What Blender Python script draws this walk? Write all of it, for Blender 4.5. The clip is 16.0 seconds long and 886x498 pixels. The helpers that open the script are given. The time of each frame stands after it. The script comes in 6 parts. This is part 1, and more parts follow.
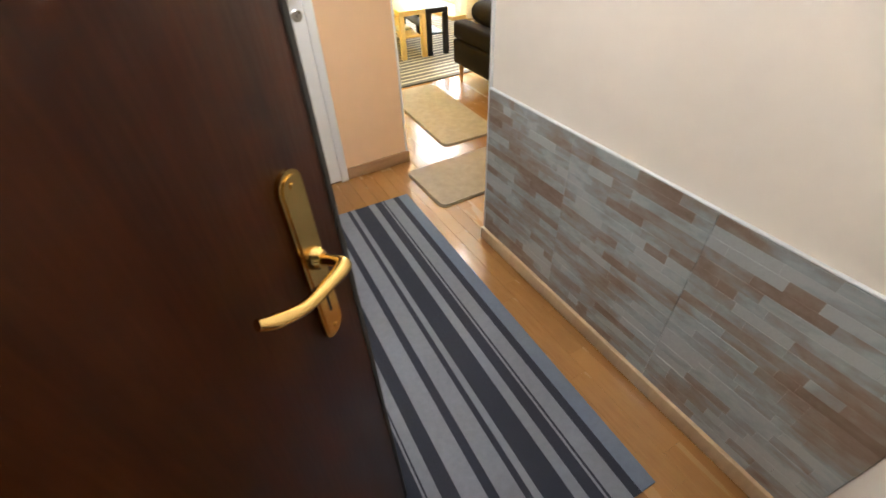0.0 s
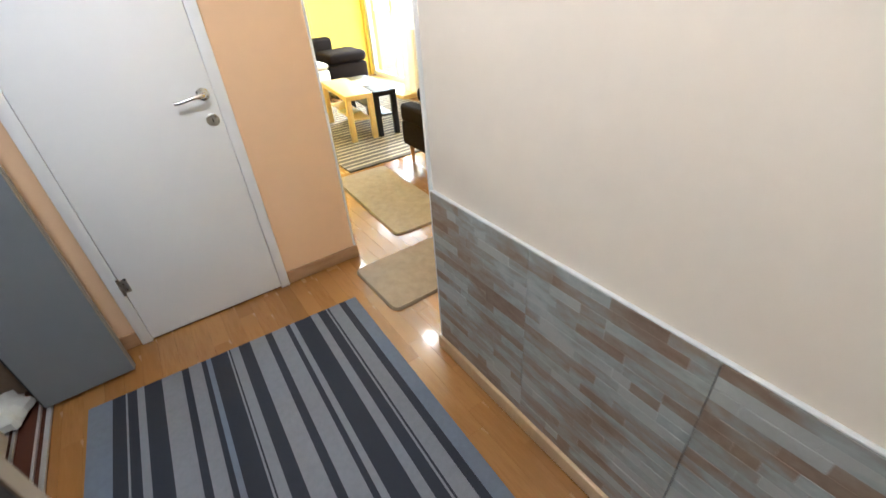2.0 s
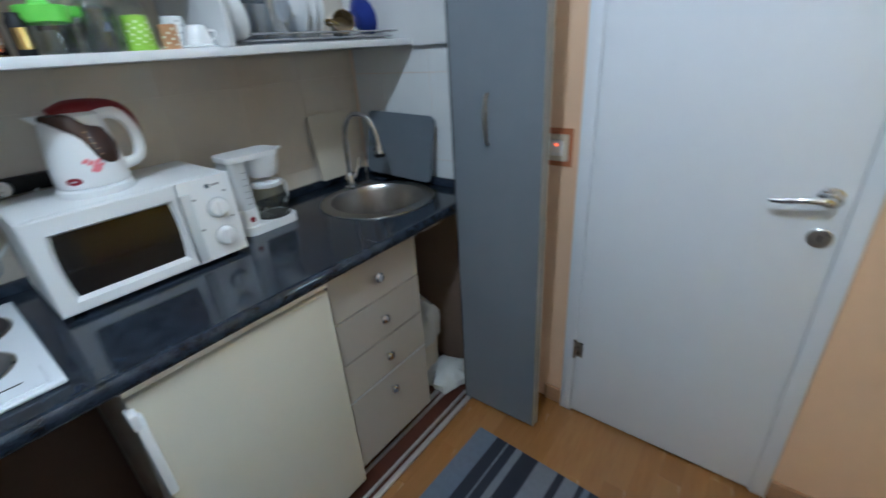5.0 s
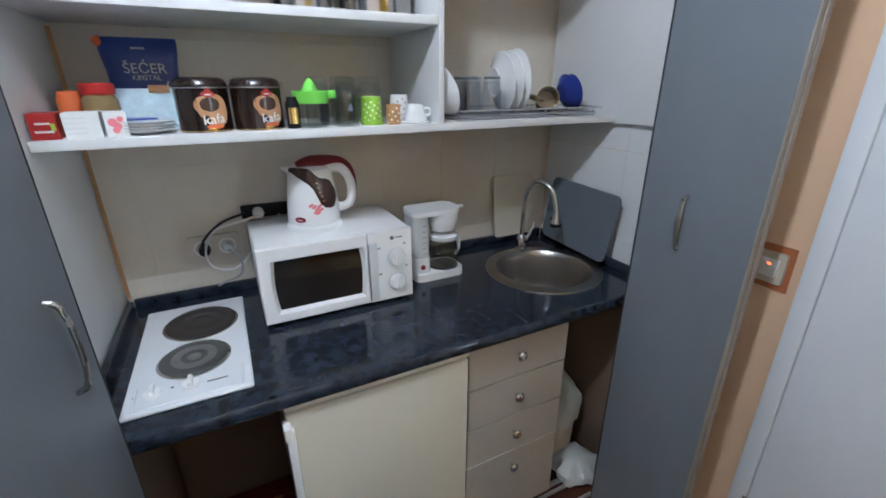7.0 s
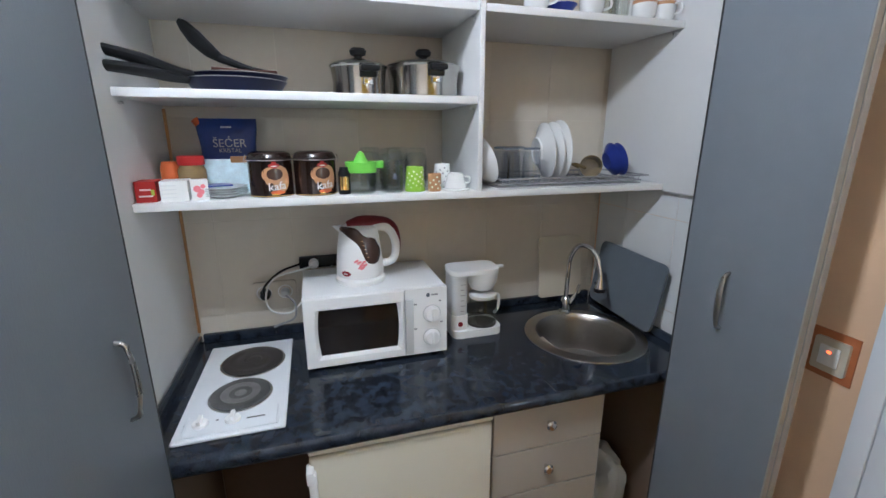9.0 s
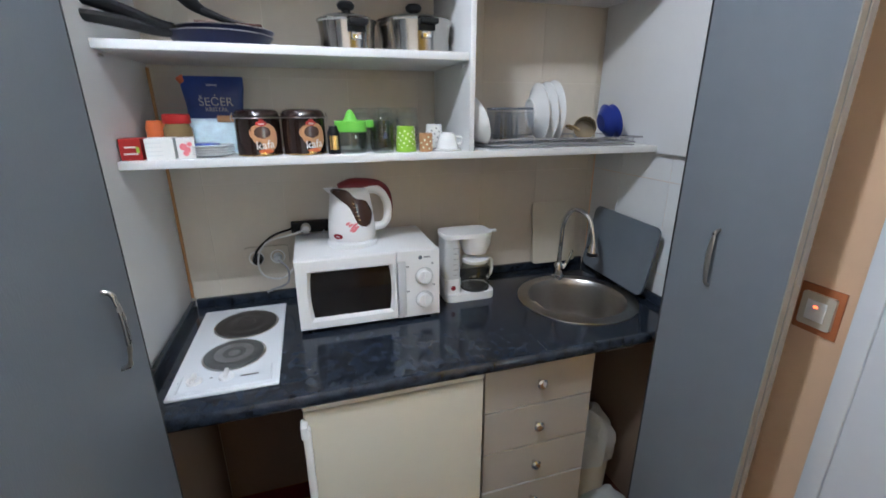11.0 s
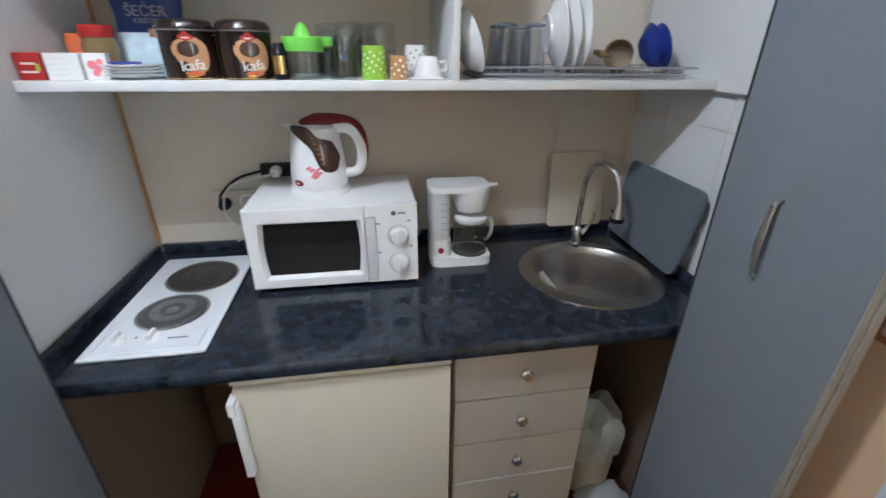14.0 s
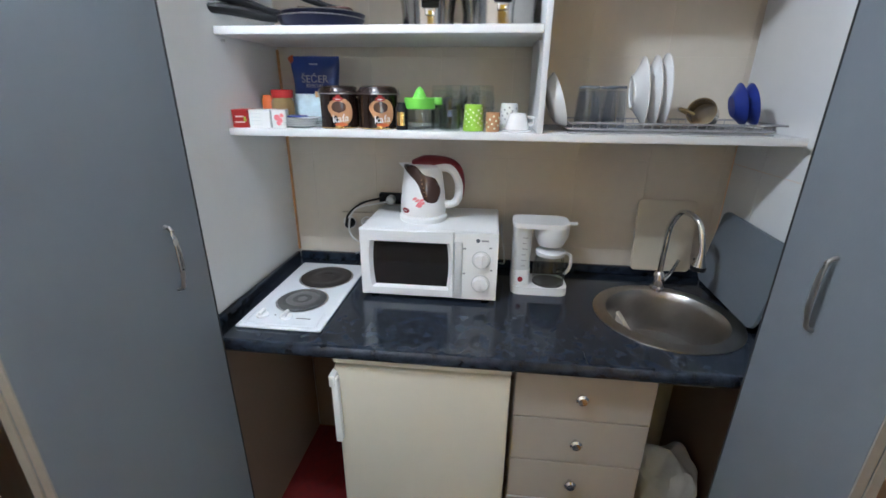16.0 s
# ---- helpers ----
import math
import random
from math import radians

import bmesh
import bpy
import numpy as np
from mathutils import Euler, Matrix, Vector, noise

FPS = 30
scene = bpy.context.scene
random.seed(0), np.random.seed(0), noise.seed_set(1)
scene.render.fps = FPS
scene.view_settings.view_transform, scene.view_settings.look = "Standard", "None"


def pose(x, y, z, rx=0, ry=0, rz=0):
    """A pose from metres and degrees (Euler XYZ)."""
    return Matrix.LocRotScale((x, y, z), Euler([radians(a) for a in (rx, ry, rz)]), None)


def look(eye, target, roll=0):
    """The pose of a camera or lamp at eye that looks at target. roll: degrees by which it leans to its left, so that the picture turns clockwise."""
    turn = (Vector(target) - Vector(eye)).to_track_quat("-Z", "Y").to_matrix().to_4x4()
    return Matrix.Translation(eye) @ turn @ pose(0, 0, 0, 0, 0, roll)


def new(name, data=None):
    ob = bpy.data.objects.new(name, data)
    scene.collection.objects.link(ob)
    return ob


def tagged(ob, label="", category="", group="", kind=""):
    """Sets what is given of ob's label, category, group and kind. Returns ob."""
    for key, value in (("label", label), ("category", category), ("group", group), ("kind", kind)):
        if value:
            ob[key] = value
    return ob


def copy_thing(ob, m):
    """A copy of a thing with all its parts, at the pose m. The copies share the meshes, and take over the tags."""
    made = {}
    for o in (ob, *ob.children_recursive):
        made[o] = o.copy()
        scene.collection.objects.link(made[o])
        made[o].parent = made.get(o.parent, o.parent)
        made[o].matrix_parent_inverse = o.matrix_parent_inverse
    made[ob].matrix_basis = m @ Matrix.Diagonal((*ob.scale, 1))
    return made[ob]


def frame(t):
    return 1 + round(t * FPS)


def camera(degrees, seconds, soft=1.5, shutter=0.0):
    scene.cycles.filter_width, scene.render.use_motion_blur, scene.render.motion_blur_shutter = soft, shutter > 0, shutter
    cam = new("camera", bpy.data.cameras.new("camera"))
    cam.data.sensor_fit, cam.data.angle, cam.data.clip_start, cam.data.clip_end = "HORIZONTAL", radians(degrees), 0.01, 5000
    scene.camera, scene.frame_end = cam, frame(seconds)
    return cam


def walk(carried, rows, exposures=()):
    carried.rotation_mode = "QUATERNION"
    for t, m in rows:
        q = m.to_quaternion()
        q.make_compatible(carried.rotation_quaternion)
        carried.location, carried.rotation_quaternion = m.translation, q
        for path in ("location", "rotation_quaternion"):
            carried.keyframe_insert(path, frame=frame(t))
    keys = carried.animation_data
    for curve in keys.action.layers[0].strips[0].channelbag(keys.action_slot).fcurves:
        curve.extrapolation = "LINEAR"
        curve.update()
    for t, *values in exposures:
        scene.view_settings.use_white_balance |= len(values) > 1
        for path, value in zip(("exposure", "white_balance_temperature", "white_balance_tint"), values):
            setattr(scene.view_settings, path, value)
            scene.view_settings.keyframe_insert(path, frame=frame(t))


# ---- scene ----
cam = camera(92.3, 16.0, shutter=0.5)
PATH = [
    (0, (0.516, 4.321, 1.388), (1.221, 5.654, 0.075), -2.7),
    (0.5, (0.575, 4.338, 1.386), (1.375, 5.623, 0.079), -2.5),
    (1, (0.676, 4.38, 1.379), (1.472, 5.674, 0.078), -4.1),
    (1.5, (0.743, 4.438, 1.396), (1.534, 5.796, 0.16), -5.6),
    (2, (0.785, 4.557, 1.399), (1.69, 5.959, 0.297), -4.4),
    (2.5, (0.834, 4.684, 1.418), (1.626, 6.186, 0.361), -3.5),
    (3, (0.964, 4.84, 1.408), (1.403, 6.528, 0.429), -1.8),
    (3.5, (0.997, 4.952, 1.406), (1.057, 6.69, 0.418), -2.3),
    (4, (0.98, 5.108, 1.413), (0.852, 6.893, 0.521), -0.9),
    (4.5, (0.926, 5.201, 1.42), (0.307, 6.893, 0.552), -4.2),
    (5, (0.875, 5.28, 1.418), (-0.269, 6.674, 0.554), -4.0),
    (5.2, (0.869, 5.292, 1.418), (-0.387, 6.604, 0.581), -2.5),
    (7.3, (0.846, 5.373, 1.569), (-0.874, 6.13, 0.884), -0.1),
    (7.5, (0.859, 5.397, 1.574), (-0.897, 6.098, 0.923), 0.2),
    (8, (0.878, 5.415, 1.596), (-0.922, 6.053, 1.001), 0.9),
    (8.5, (0.902, 5.412, 1.609), (-0.931, 6.023, 1.094), 0.9),
    (8.7, (0.916, 5.424, 1.617), (-0.933, 5.993, 1.11), 0.2),
    (10.8, (0.941, 5.44, 1.572), (-0.891, 5.992, 0.987), -0.3),
    (11, (0.94, 5.442, 1.565), (-0.877, 6.001, 0.946), -0.1),
    (11.5, (0.938, 5.461, 1.543), (-0.84, 6.039, 0.831), 0.7),
    (12, (0.919, 5.478, 1.514), (-0.813, 6.05, 0.692), 0.1),
    (12.5, (0.856, 5.514, 1.49), (-0.827, 6.123, 0.597), 0.5),
    (13, (0.774, 5.548, 1.497), (-0.904, 6.197, 0.625), 0.9),
    (13.5, (0.742, 5.585, 1.505), (-0.981, 6.155, 0.665), -0.4),
    (14, (0.764, 5.703, 1.512), (-1.023, 6.007, 0.667), 0.6),
    (14.5, (0.818, 5.743, 1.521), (-0.999, 5.802, 0.688), 0.1),
    (15, (0.859, 5.699, 1.525), (-0.957, 5.735, 0.688), -0.4),
    (15.5, (0.892, 5.705, 1.537), (-0.953, 5.66, 0.767), 0.1),
    (16, (0.95, 5.78, 1.556), (-0.913, 5.573, 0.861), 0.5),
]
walk(cam, [(t, look(eye, target, roll)) for t, eye, target, roll in PATH], [(0.0, 1.2, 6050, 9), (0.9, 1.22, 5950, 9), (1.5, 1.18, 5800, 8), (2.0, 1.04, 5700, 7), (2.5, 0.9, 5600, 7), (4.0, 0.36, 5000, 5), (5.0, 0.38, 4800, 1), (7.5, 0.42, 5200, 8), (12.5, 0.58, 5300, 8), (16.0, 0.68, 5250, 7)])

# ---- world, lamps ----
world = bpy.data.worlds.new("world")
scene.world = world
world.use_nodes = True
sky = world.node_tree.nodes.new("ShaderNodeTexSky")
sky.sky_type, sky.sun_disc = 'NISHITA', False
sky.sun_elevation, sky.sun_rotation = radians(42), radians(70)
world.node_tree.links.new(sky.outputs[0], world.node_tree.nodes["Background"].inputs[0])
world.node_tree.nodes["Background"].inputs[1].default_value = 0.15
sun = new("sun", bpy.data.lights.new("sun", 'SUN'))
sun.data.energy, sun.data.angle, sun.data.color = 3.0, radians(2), (1, .96, .9)
sun.matrix_world = look((9, 12, 9), (2.6, 8.6, 0))


def lamp(name, kind, energy, color, m, size=0.1, size_y=None):
    li = bpy.data.lights.new(name, kind)
    li.energy, li.color = energy, color
    if kind == 'AREA':
        li.size = size
        if size_y:
            li.shape, li.size_y = 'RECTANGLE', size_y
    else:
        li.shadow_soft_size = size
    ob = new(name, li)
    ob.matrix_world = m
    return ob


CEIL_LAMP = 2.45
# the hall's ceiling lamp, the living room's window and its two ceiling lamps
lamp("hall_bulb", "POINT", 36, (1.0, .96, .91), pose(.57, 5.22, CEIL_LAMP), .06)
lamp("window_daylight", 'AREA', 92, (.93, .97, 1.0), look((4.3, 9.6, 1.35), (2.4, 8.2, .8)), 2.6, 2.2)
for ly in (7.9, 9.8):
    lamp("living_bulb", 'POINT', 9, (1.0, .94, .85), pose(2.65, ly, 2.43), .08)


# ---- materials ----
def mat(name, color, rough=0.5, metal=0.0, vary=0.06, scale=6.0, bump=0.0, bump_scale=80.0, coat=0.0, rnd=0.0, stretch=None,
        ramp=None, trans=0.0, ior=1.45, emit=None, spec=0.5, sheer=0.0, shift=0.0):
    """A surface whose colour varies at two scales, with fine relief and uneven gloss."""
    m = bpy.data.materials.new(name)
    m.use_nodes = True
    nt, b = m.node_tree, m.node_tree.nodes["Principled BSDF"]
    N, L = nt.nodes.new, nt.links.new
    tc = N("ShaderNodeTexCoord")
    mp = N("ShaderNodeMapping")
    L(tc.outputs["Object"], mp.inputs[0])
    if stretch:
        mp.inputs["Scale"].default_value = stretch
    n1, n2 = N("ShaderNodeTexNoise"), N("ShaderNodeTexNoise")
    n1.inputs["Scale"].default_value, n1.inputs["Detail"].default_value = scale, 5
    n2.inputs["Scale"].default_value, n2.inputs["Detail"].default_value = scale * 9, 4
    L(mp.outputs[0], n1.inputs[0]), L(mp.outputs[0], n2.inputs[0])
    add = N("ShaderNodeMath")
    add.operation = 'MULTIPLY_ADD'
    add.inputs[1].default_value = 0.45
    L(n2.outputs[0], add.inputs[0]), L(n1.outputs[0], add.inputs[2])
    fac = add.outputs[0]
    if rnd:
        oi = N("ShaderNodeObjectInfo")
        a2 = N("ShaderNodeMath")
        a2.operation = 'MULTIPLY_ADD'
        a2.inputs[1].default_value = rnd
        L(oi.outputs["Random"], a2.inputs[0]), L(fac, a2.inputs[2])
        fac = a2.outputs[0]
    if shift:
        sh = N("ShaderNodeMath")
        sh.inputs[1].default_value = shift
        L(fac, sh.inputs[0])
        fac = sh.outputs[0]
    cr = N("ShaderNodeValToRGB")
    c = np.array(color[:3])
    stops = ramp or [(0.35, c * (1 - vary)), (0.95, np.clip(c * (1 + vary), 0, 1))]
    el = cr.color_ramp.elements
    for i, (p, col) in enumerate(stops):
        e = el[i] if i < 2 else el.new(p)
        e.position, e.color = p, (*[float(v) for v in col], 1)
    L(fac, cr.inputs[0]), L(cr.outputs[0], b.inputs["Base Color"])
    rr = N("ShaderNodeMapRange")
    rr.inputs["To Min"].default_value, rr.inputs["To Max"].default_value = max(rough * .82, .01), min(rough * 1.18, 1)
    L(n1.outputs[0], rr.inputs[0]), L(rr.outputs[0], b.inputs["Roughness"])
    b.inputs["Metallic"].default_value, b.inputs["IOR"].default_value = metal, ior
    b.inputs["Coat Weight"].default_value, b.inputs["Coat Roughness"].default_value = coat, .08
    b.inputs["Specular IOR Level"].default_value = spec
    if trans:
        b.inputs["Transmission Weight"].default_value = trans
    if emit:
        b.inputs["Emission Color"].default_value, b.inputs["Emission Strength"].default_value = (*emit[:3], 1), emit[3]
    if bump:
        n3, bp = N("ShaderNodeTexNoise"), N("ShaderNodeBump")
        n3.inputs["Scale"].default_value, n3.inputs["Detail"].default_value = bump_scale, 6
        L(mp.outputs[0], n3.inputs[0]), L(n3.outputs[0], bp.inputs["Height"])
        bp.inputs["Strength"].default_value, bp.inputs["Distance"].default_value = bump, .004
        L(bp.outputs[0], b.inputs["Normal"])
    if sheer:
        tr, mx = N("ShaderNodeBsdfTranslucent"), N("ShaderNodeMixShader")
        mx.inputs[0].default_value = sheer
        L(cr.outputs[0], tr.inputs[0])
        L(b.outputs[0], mx.inputs[1]), L(tr.outputs[0], mx.inputs[2])
        L(mx.outputs[0], nt.nodes["Material Output"].inputs[0])
    return m


def glass_mat(name, color, gloss):
    """Thin clear glass: it lets light straight through and mirrors more at a slant."""
    m = bpy.data.materials.new(name)
    m.use_nodes = True
    nt = m.node_tree
    N, L = nt.nodes.new, nt.links.new
    nt.nodes.remove(nt.nodes["Principled BSDF"])
    tr, gl, lw, mx, pw = N("ShaderNodeBsdfTransparent"), N("ShaderNodeBsdfGlossy"), N("ShaderNodeLayerWeight"), N("ShaderNodeMixShader"), N("ShaderNodeMath")
    tr.inputs[0].default_value = (*color, 1)
    gl.inputs["Roughness"].default_value = .04
    lw.inputs[0].default_value = .5
    pw.operation = 'POWER'
    pw.inputs[1].default_value = 3.0
    ad = N("ShaderNodeMath")
    ad.operation = 'MULTIPLY_ADD'
    ad.inputs[1].default_value, ad.inputs[2].default_value = .5, gloss * .4
    L(lw.outputs["Facing"], pw.inputs[0]), L(pw.outputs[0], ad.inputs[0]), L(ad.outputs[0], mx.inputs[0])
    L(tr.outputs[0], mx.inputs[1]), L(gl.outputs[0], mx.inputs[2])
    L(mx.outputs[0], nt.nodes["Material Output"].inputs[0])
    return m


M = dict(
    cream=mat("cream_wall_paint", (.80, .72, .62), .75, vary=.03, scale=2, bump=.12, bump_scale=60),
    peach=mat("peach_wall_paint", (.80, .55, .35), .7, vary=.03, scale=2, bump=.12, bump_scale=60),
    yellow=mat("yellow_wall_paint", (.76, .535, .08), .7, vary=.04, scale=2, bump=.12, bump_scale=60),
    white_wall=mat("white_wall_paint", (.78, .77, .74), .75, vary=.02, scale=2, bump=.1, bump_scale=60),
    ceil=mat("ceiling_paint", (.82, .81, .78), .85, vary=.02, scale=1.5, bump=.1, bump_scale=50),
    tile=mat("glazed_beige_tile", (.66, .60, .51), .18, vary=.05, scale=3, bump=.03, bump_scale=14),
    tile_white=mat("glazed_white_tile", (.74, .75, .75), .16, vary=.03, scale=3, bump=.03, bump_scale=14),
    grout=mat("pale_grout", (.70, .65, .56), .9, vary=.08, scale=30),
    white_board=mat("white_melamine", (.76, .76, .755), .38, vary=.02, scale=5, bump=.03),
    grey_pvc=mat("grey_foil_door", (.165, .182, .208), .45, vary=.03, scale=3, bump=.1, bump_scale=350, stretch=(1, 1, .25)),
    edge_beige=mat("beige_edge_band", (.30, .265, .22), .5, vary=.08),
    dark_gap=mat("dark_rubber", (.03, .03, .03), .7, vary=.2),
    white_door=mat("white_door_lacquer", (.80, .825, .87), .3, vary=.015, scale=3, bump=.02, bump_scale=30),
    brown_door=mat("dark_stained_wood", (.06, .022, .010), .33, stretch=(6, 6, .5), scale=3, bump=.12, bump_scale=26,
                   ramp=[(.3, (.014, .0035, .0012)), (.62, (.036, .009, .0025)), (.95, (.066, .018, .0048))], spec=.2),
    brass=mat("polished_brass", (.78, .55, .20), .2, 1.0, vary=.12, scale=20),
    chrome=mat("chrome", (.72, .72, .72), .12, 1.0, vary=.04, scale=20),
    satin=mat("satin_nickel", (.47, .455, .43), .28, 1.0, vary=.06, scale=20),
    pot_steel=mat("polished_pot_steel", (.42, .405, .38), .17, 1.0, vary=.12, scale=6),
    steel=mat("brushed_steel", (.40, .385, .365), .30, 1.0, vary=.1, scale=8, bump=.05, bump_scale=120),
    alu=mat("anodised_aluminium", (.70, .71, .72), .42, .7, vary=.08, scale=12),
    wood_base=mat("oak_skirting", (.40, .235, .125), .42, stretch=(1, 1, 9), scale=4, ramp=[(.3, (.27, .14, .07)), (.95, (.46, .28, .15))]),
    plank=mat("lacquered_oak_strip", (.55, .32, .13), .27, rnd=.42, shift=-.06, stretch=(3.2, .3, 3.2), scale=5, coat=.55, bump=.006, bump_scale=40,
              ramp=[(.3, (.235, .108, .030)), (.75, (.268, .127, .037)), (1.3 / 1.4, (.305, .152, .047))]),
    light_oak=mat("pale_oak_skirting", (.50, .36, .22), .35, vary=.12, stretch=(1, 9, 1), coat=.3),
    subfloor=mat("plank_joint", (.20, .10, .035), .6, vary=.2),
    counter=mat("dark_slate_laminate", (.02, .025, .034), .13, scale=30, coat=.15, bump=.015, bump_scale=160,
                ramp=[(.50, (.005, .007, .012)), (.86, (.027, .035, .052))]),
    fridge=mat("ivory_enamel", (.66, .615, .505), .3, vary=.02, scale=3),
    drawer=mat("beige_melamine", (.43, .39, .335), .42, vary=.03, scale=4, bump=.05, bump_scale=300),
    drawer_body=mat("beige_carcass", (.50, .44, .36), .55, vary=.04),
    niche_brown=mat("brown_hardboard", (.21, .145, .10), .6, vary=.08),
    plinth=mat("dark_red_brown_wood", (.075, .024, .014), .45, vary=.2, stretch=(1, 6, 1)),
    white_plastic=mat("white_plastic", (.86, .86, .855), .3, vary=.015),
    off_plastic=mat("pale_grey_plastic", (.62, .63, .63), .35, vary=.03),
    black=mat("black_plastic", (.010, .010, .011), .4, vary=.2, spec=.25),
    mw_glass=mat("dark_oven_glass", (.012, .010, .009), .12, vary=.3, coat=.5),
    iron=mat("cast_iron_plate", (.035, .03, .028), .5, vary=.25, scale=20, bump=.1, bump_scale=90),
    iron_pale=mat("scoured_iron", (.25, .25, .25), .38, .6, vary=.35, scale=24, bump=.1, bump_scale=90),
    iron_worn=mat("worn_cast_iron", (.12, .12, .122), .42, .5, vary=.4, scale=16, bump=.1, bump_scale=90),
    enamel=mat("white_enamel", (.78, .80, .83), .22, vary=.02),
    red_plastic=mat("dark_red_plastic", (.16, .010, .014), .3, vary=.1),
    brown_plastic=mat("smoked_brown_plastic", (.055, .028, .02), .2, vary=.15, coat=.4),
    pink=mat("pink_print", (.75, .22, .25), .4, vary=.1),
    maroon=mat("maroon_print", (.22, .01, .02), .4, vary=.1),
    blue_pack=mat("blue_foil_pack", (.016, .035, .16), .3, vary=.25, scale=9, bump=.25, bump_scale=18),
    pale_pack=mat("pale_blue_pack", (.62, .76, .84), .4, vary=.2, scale=40, bump=.15, bump_scale=20),
    orange=mat("orange_plastic", (.55, .12, .03), .4, vary=.1),
    red=mat("red_carton", (.33, .016, .013), .5, vary=.15),
    white_card=mat("white_carton", (.72, .72, .70), .55, vary=.05, scale=14),
    choc=mat("brown_tin_print", (.016, .008, .006), .2, vary=.3, scale=12, coat=.3),
    tan=mat("tan_cup_print", (.46, .25, .12), .4, vary=.15),
    green=mat("lime_green_plastic", (.20, .58, .07), .35, vary=.05),
    lime=mat("lime_green_glaze", (.30, .52, .05), .3, vary=.15, scale=20),
    pane=glass_mat("window_glass", (.984, .99, .988), .08),
    glass=glass_mat("clear_glass", (.93, .95, .94), .14),
    glass_tint=glass_mat("bluish_glass", (.91, .93, .96), .14),
    porcelain=mat("white_porcelain", (.80, .80, .79), .15, vary=.02, coat=.4),
    blue_bowl=mat("cobalt_plastic", (.02, .035, .22), .3, vary=.1),
    amber=mat("smoky_amber_glass", (.20, .14, .06), .12, vary=.2, coat=.4),
    pan_blue=mat("blue_enamel", (.004, .006, .030), .3, vary=.2, spec=.3),
    wire=mat("grey_coated_wire", (.34, .34, .35), .4, .3, vary=.1),
    cut_board=mat("grey_plastic_board", (.12, .14, .165), .45, vary=.06, scale=8, bump=.05, bump_scale=200),
    cut_white=mat("cream_plastic_board", (.60, .545, .44), .45, vary=.04),
    bag=mat("thin_white_plastic", (.56, .58, .57), .4, vary=.08, scale=14, bump=.5, bump_scale=22),
    red_rug=mat("red_carpet", (.13, .006, .006), .95, vary=.35, scale=40, bump=.5, bump_scale=300),
    ochre_yarn=mat("ochre_yarn", (.30, .13, .03), .95, vary=.3, scale=60, bump=.5, bump_scale=300),
    cable=mat("white_cable", (.70, .70, .68), .5, vary=.03),
    rug_grey=mat("grey_woven_yarn", (.152, .157, .182), .95, vary=.12, scale=60, bump=.6, bump_scale=420),
    rug_blue=mat("blue_grey_yarn", (.115, .135, .18), .95, vary=.12, scale=60, bump=.6, bump_scale=420),
    rug_dark=mat("dark_navy_yarn", (.015, .0175, .028), .95, vary=.2, scale=60, bump=.6, bump_scale=420),
    mat_pile=mat("beige_pile", (.325, .262, .190), 1.0, vary=.2, scale=22, bump=.9, bump_scale=260),
    mat_edge=mat("beige_binding", (.24, .185, .12), .9, vary=.1),
    stripe_cream=mat("cream_weave", (.40, .35, .265), .95, vary=.12, scale=50, bump=.5, bump_scale=300),
    stripe_dark=mat("dark_weave", (.10, .085, .07), .95, vary=.2, scale=50, bump=.5, bump_scale=300),
    birch=mat("birch_veneer", (.72, .53, .27), .4, vary=.08, stretch=(8, 1, 8)),
    black_wood=mat("black_foil_wood", (.010, .008, .008), .35, vary=.2),
    dark_cloth=mat("dark_brown_upholstery", (.010, .006, .005), .85, spec=.12, vary=.25, scale=30, bump=.35, bump_scale=300),
    leg_wood=mat("turned_oak", (.45, .24, .09), .4, vary=.12),
    curtain=mat("sheer_white_cloth", (.88, .88, .87), .9, vary=.03, sheer=.6),
    curtain_lo=mat("linen_cloth", (.74, .68, .56), .95, vary=.05, scale=20, bump=.2, bump_scale=300, sheer=.45),
    light_cloth=mat("patterned_pale_cloth", (.66, .62, .55), .95, vary=.2, scale=24, bump=.3, bump_scale=200),
    leaves=mat("garden_leaves", (.28, .42, .20), .7, vary=.6, scale=3),
    frame_white=mat("white_pvc_frame", (.82, .83, .83), .35, vary=.02),
    frame_orange=mat("terracotta_surround", (.42, .14, .05), .5, vary=.06),
    led=mat("red_indicator", (.9, .1, .02), .4, emit=(1, .10, .02, 3)),
    bulb=mat("lamp_opal_glass", (.9, .88, .84), .4, emit=(1, .93, .84, 5)),
    dots=mat("pale_dots", (.80, .86, .62), .4, vary=.03),
)


# ---- builders ----
def bm_new():
    return bmesh.new()


def bx(bm, x0, x1, y0, y1, z0, z1, bev=0.0, seg=2, m=None):
    r = bmesh.ops.create_cube(bm, size=1)
    vs = r["verts"]
    bmesh.ops.scale(bm, vec=(x1 - x0, y1 - y0, z1 - z0), verts=vs)
    bmesh.ops.translate(bm, vec=((x0 + x1) / 2, (y0 + y1) / 2, (z0 + z1) / 2), verts=vs)
    if bev:
        es = list({e for v in vs for e in v.link_edges})
        r = bmesh.ops.bevel(bm, geom=es, offset=bev, segments=seg, profile=.5, affect='EDGES')
        vs = list({v for f in r["faces"] for v in f.verts} | {v for v in vs if v.is_valid})
    if m:
        bmesh.ops.transform(bm, matrix=m, verts=vs)
    return bm


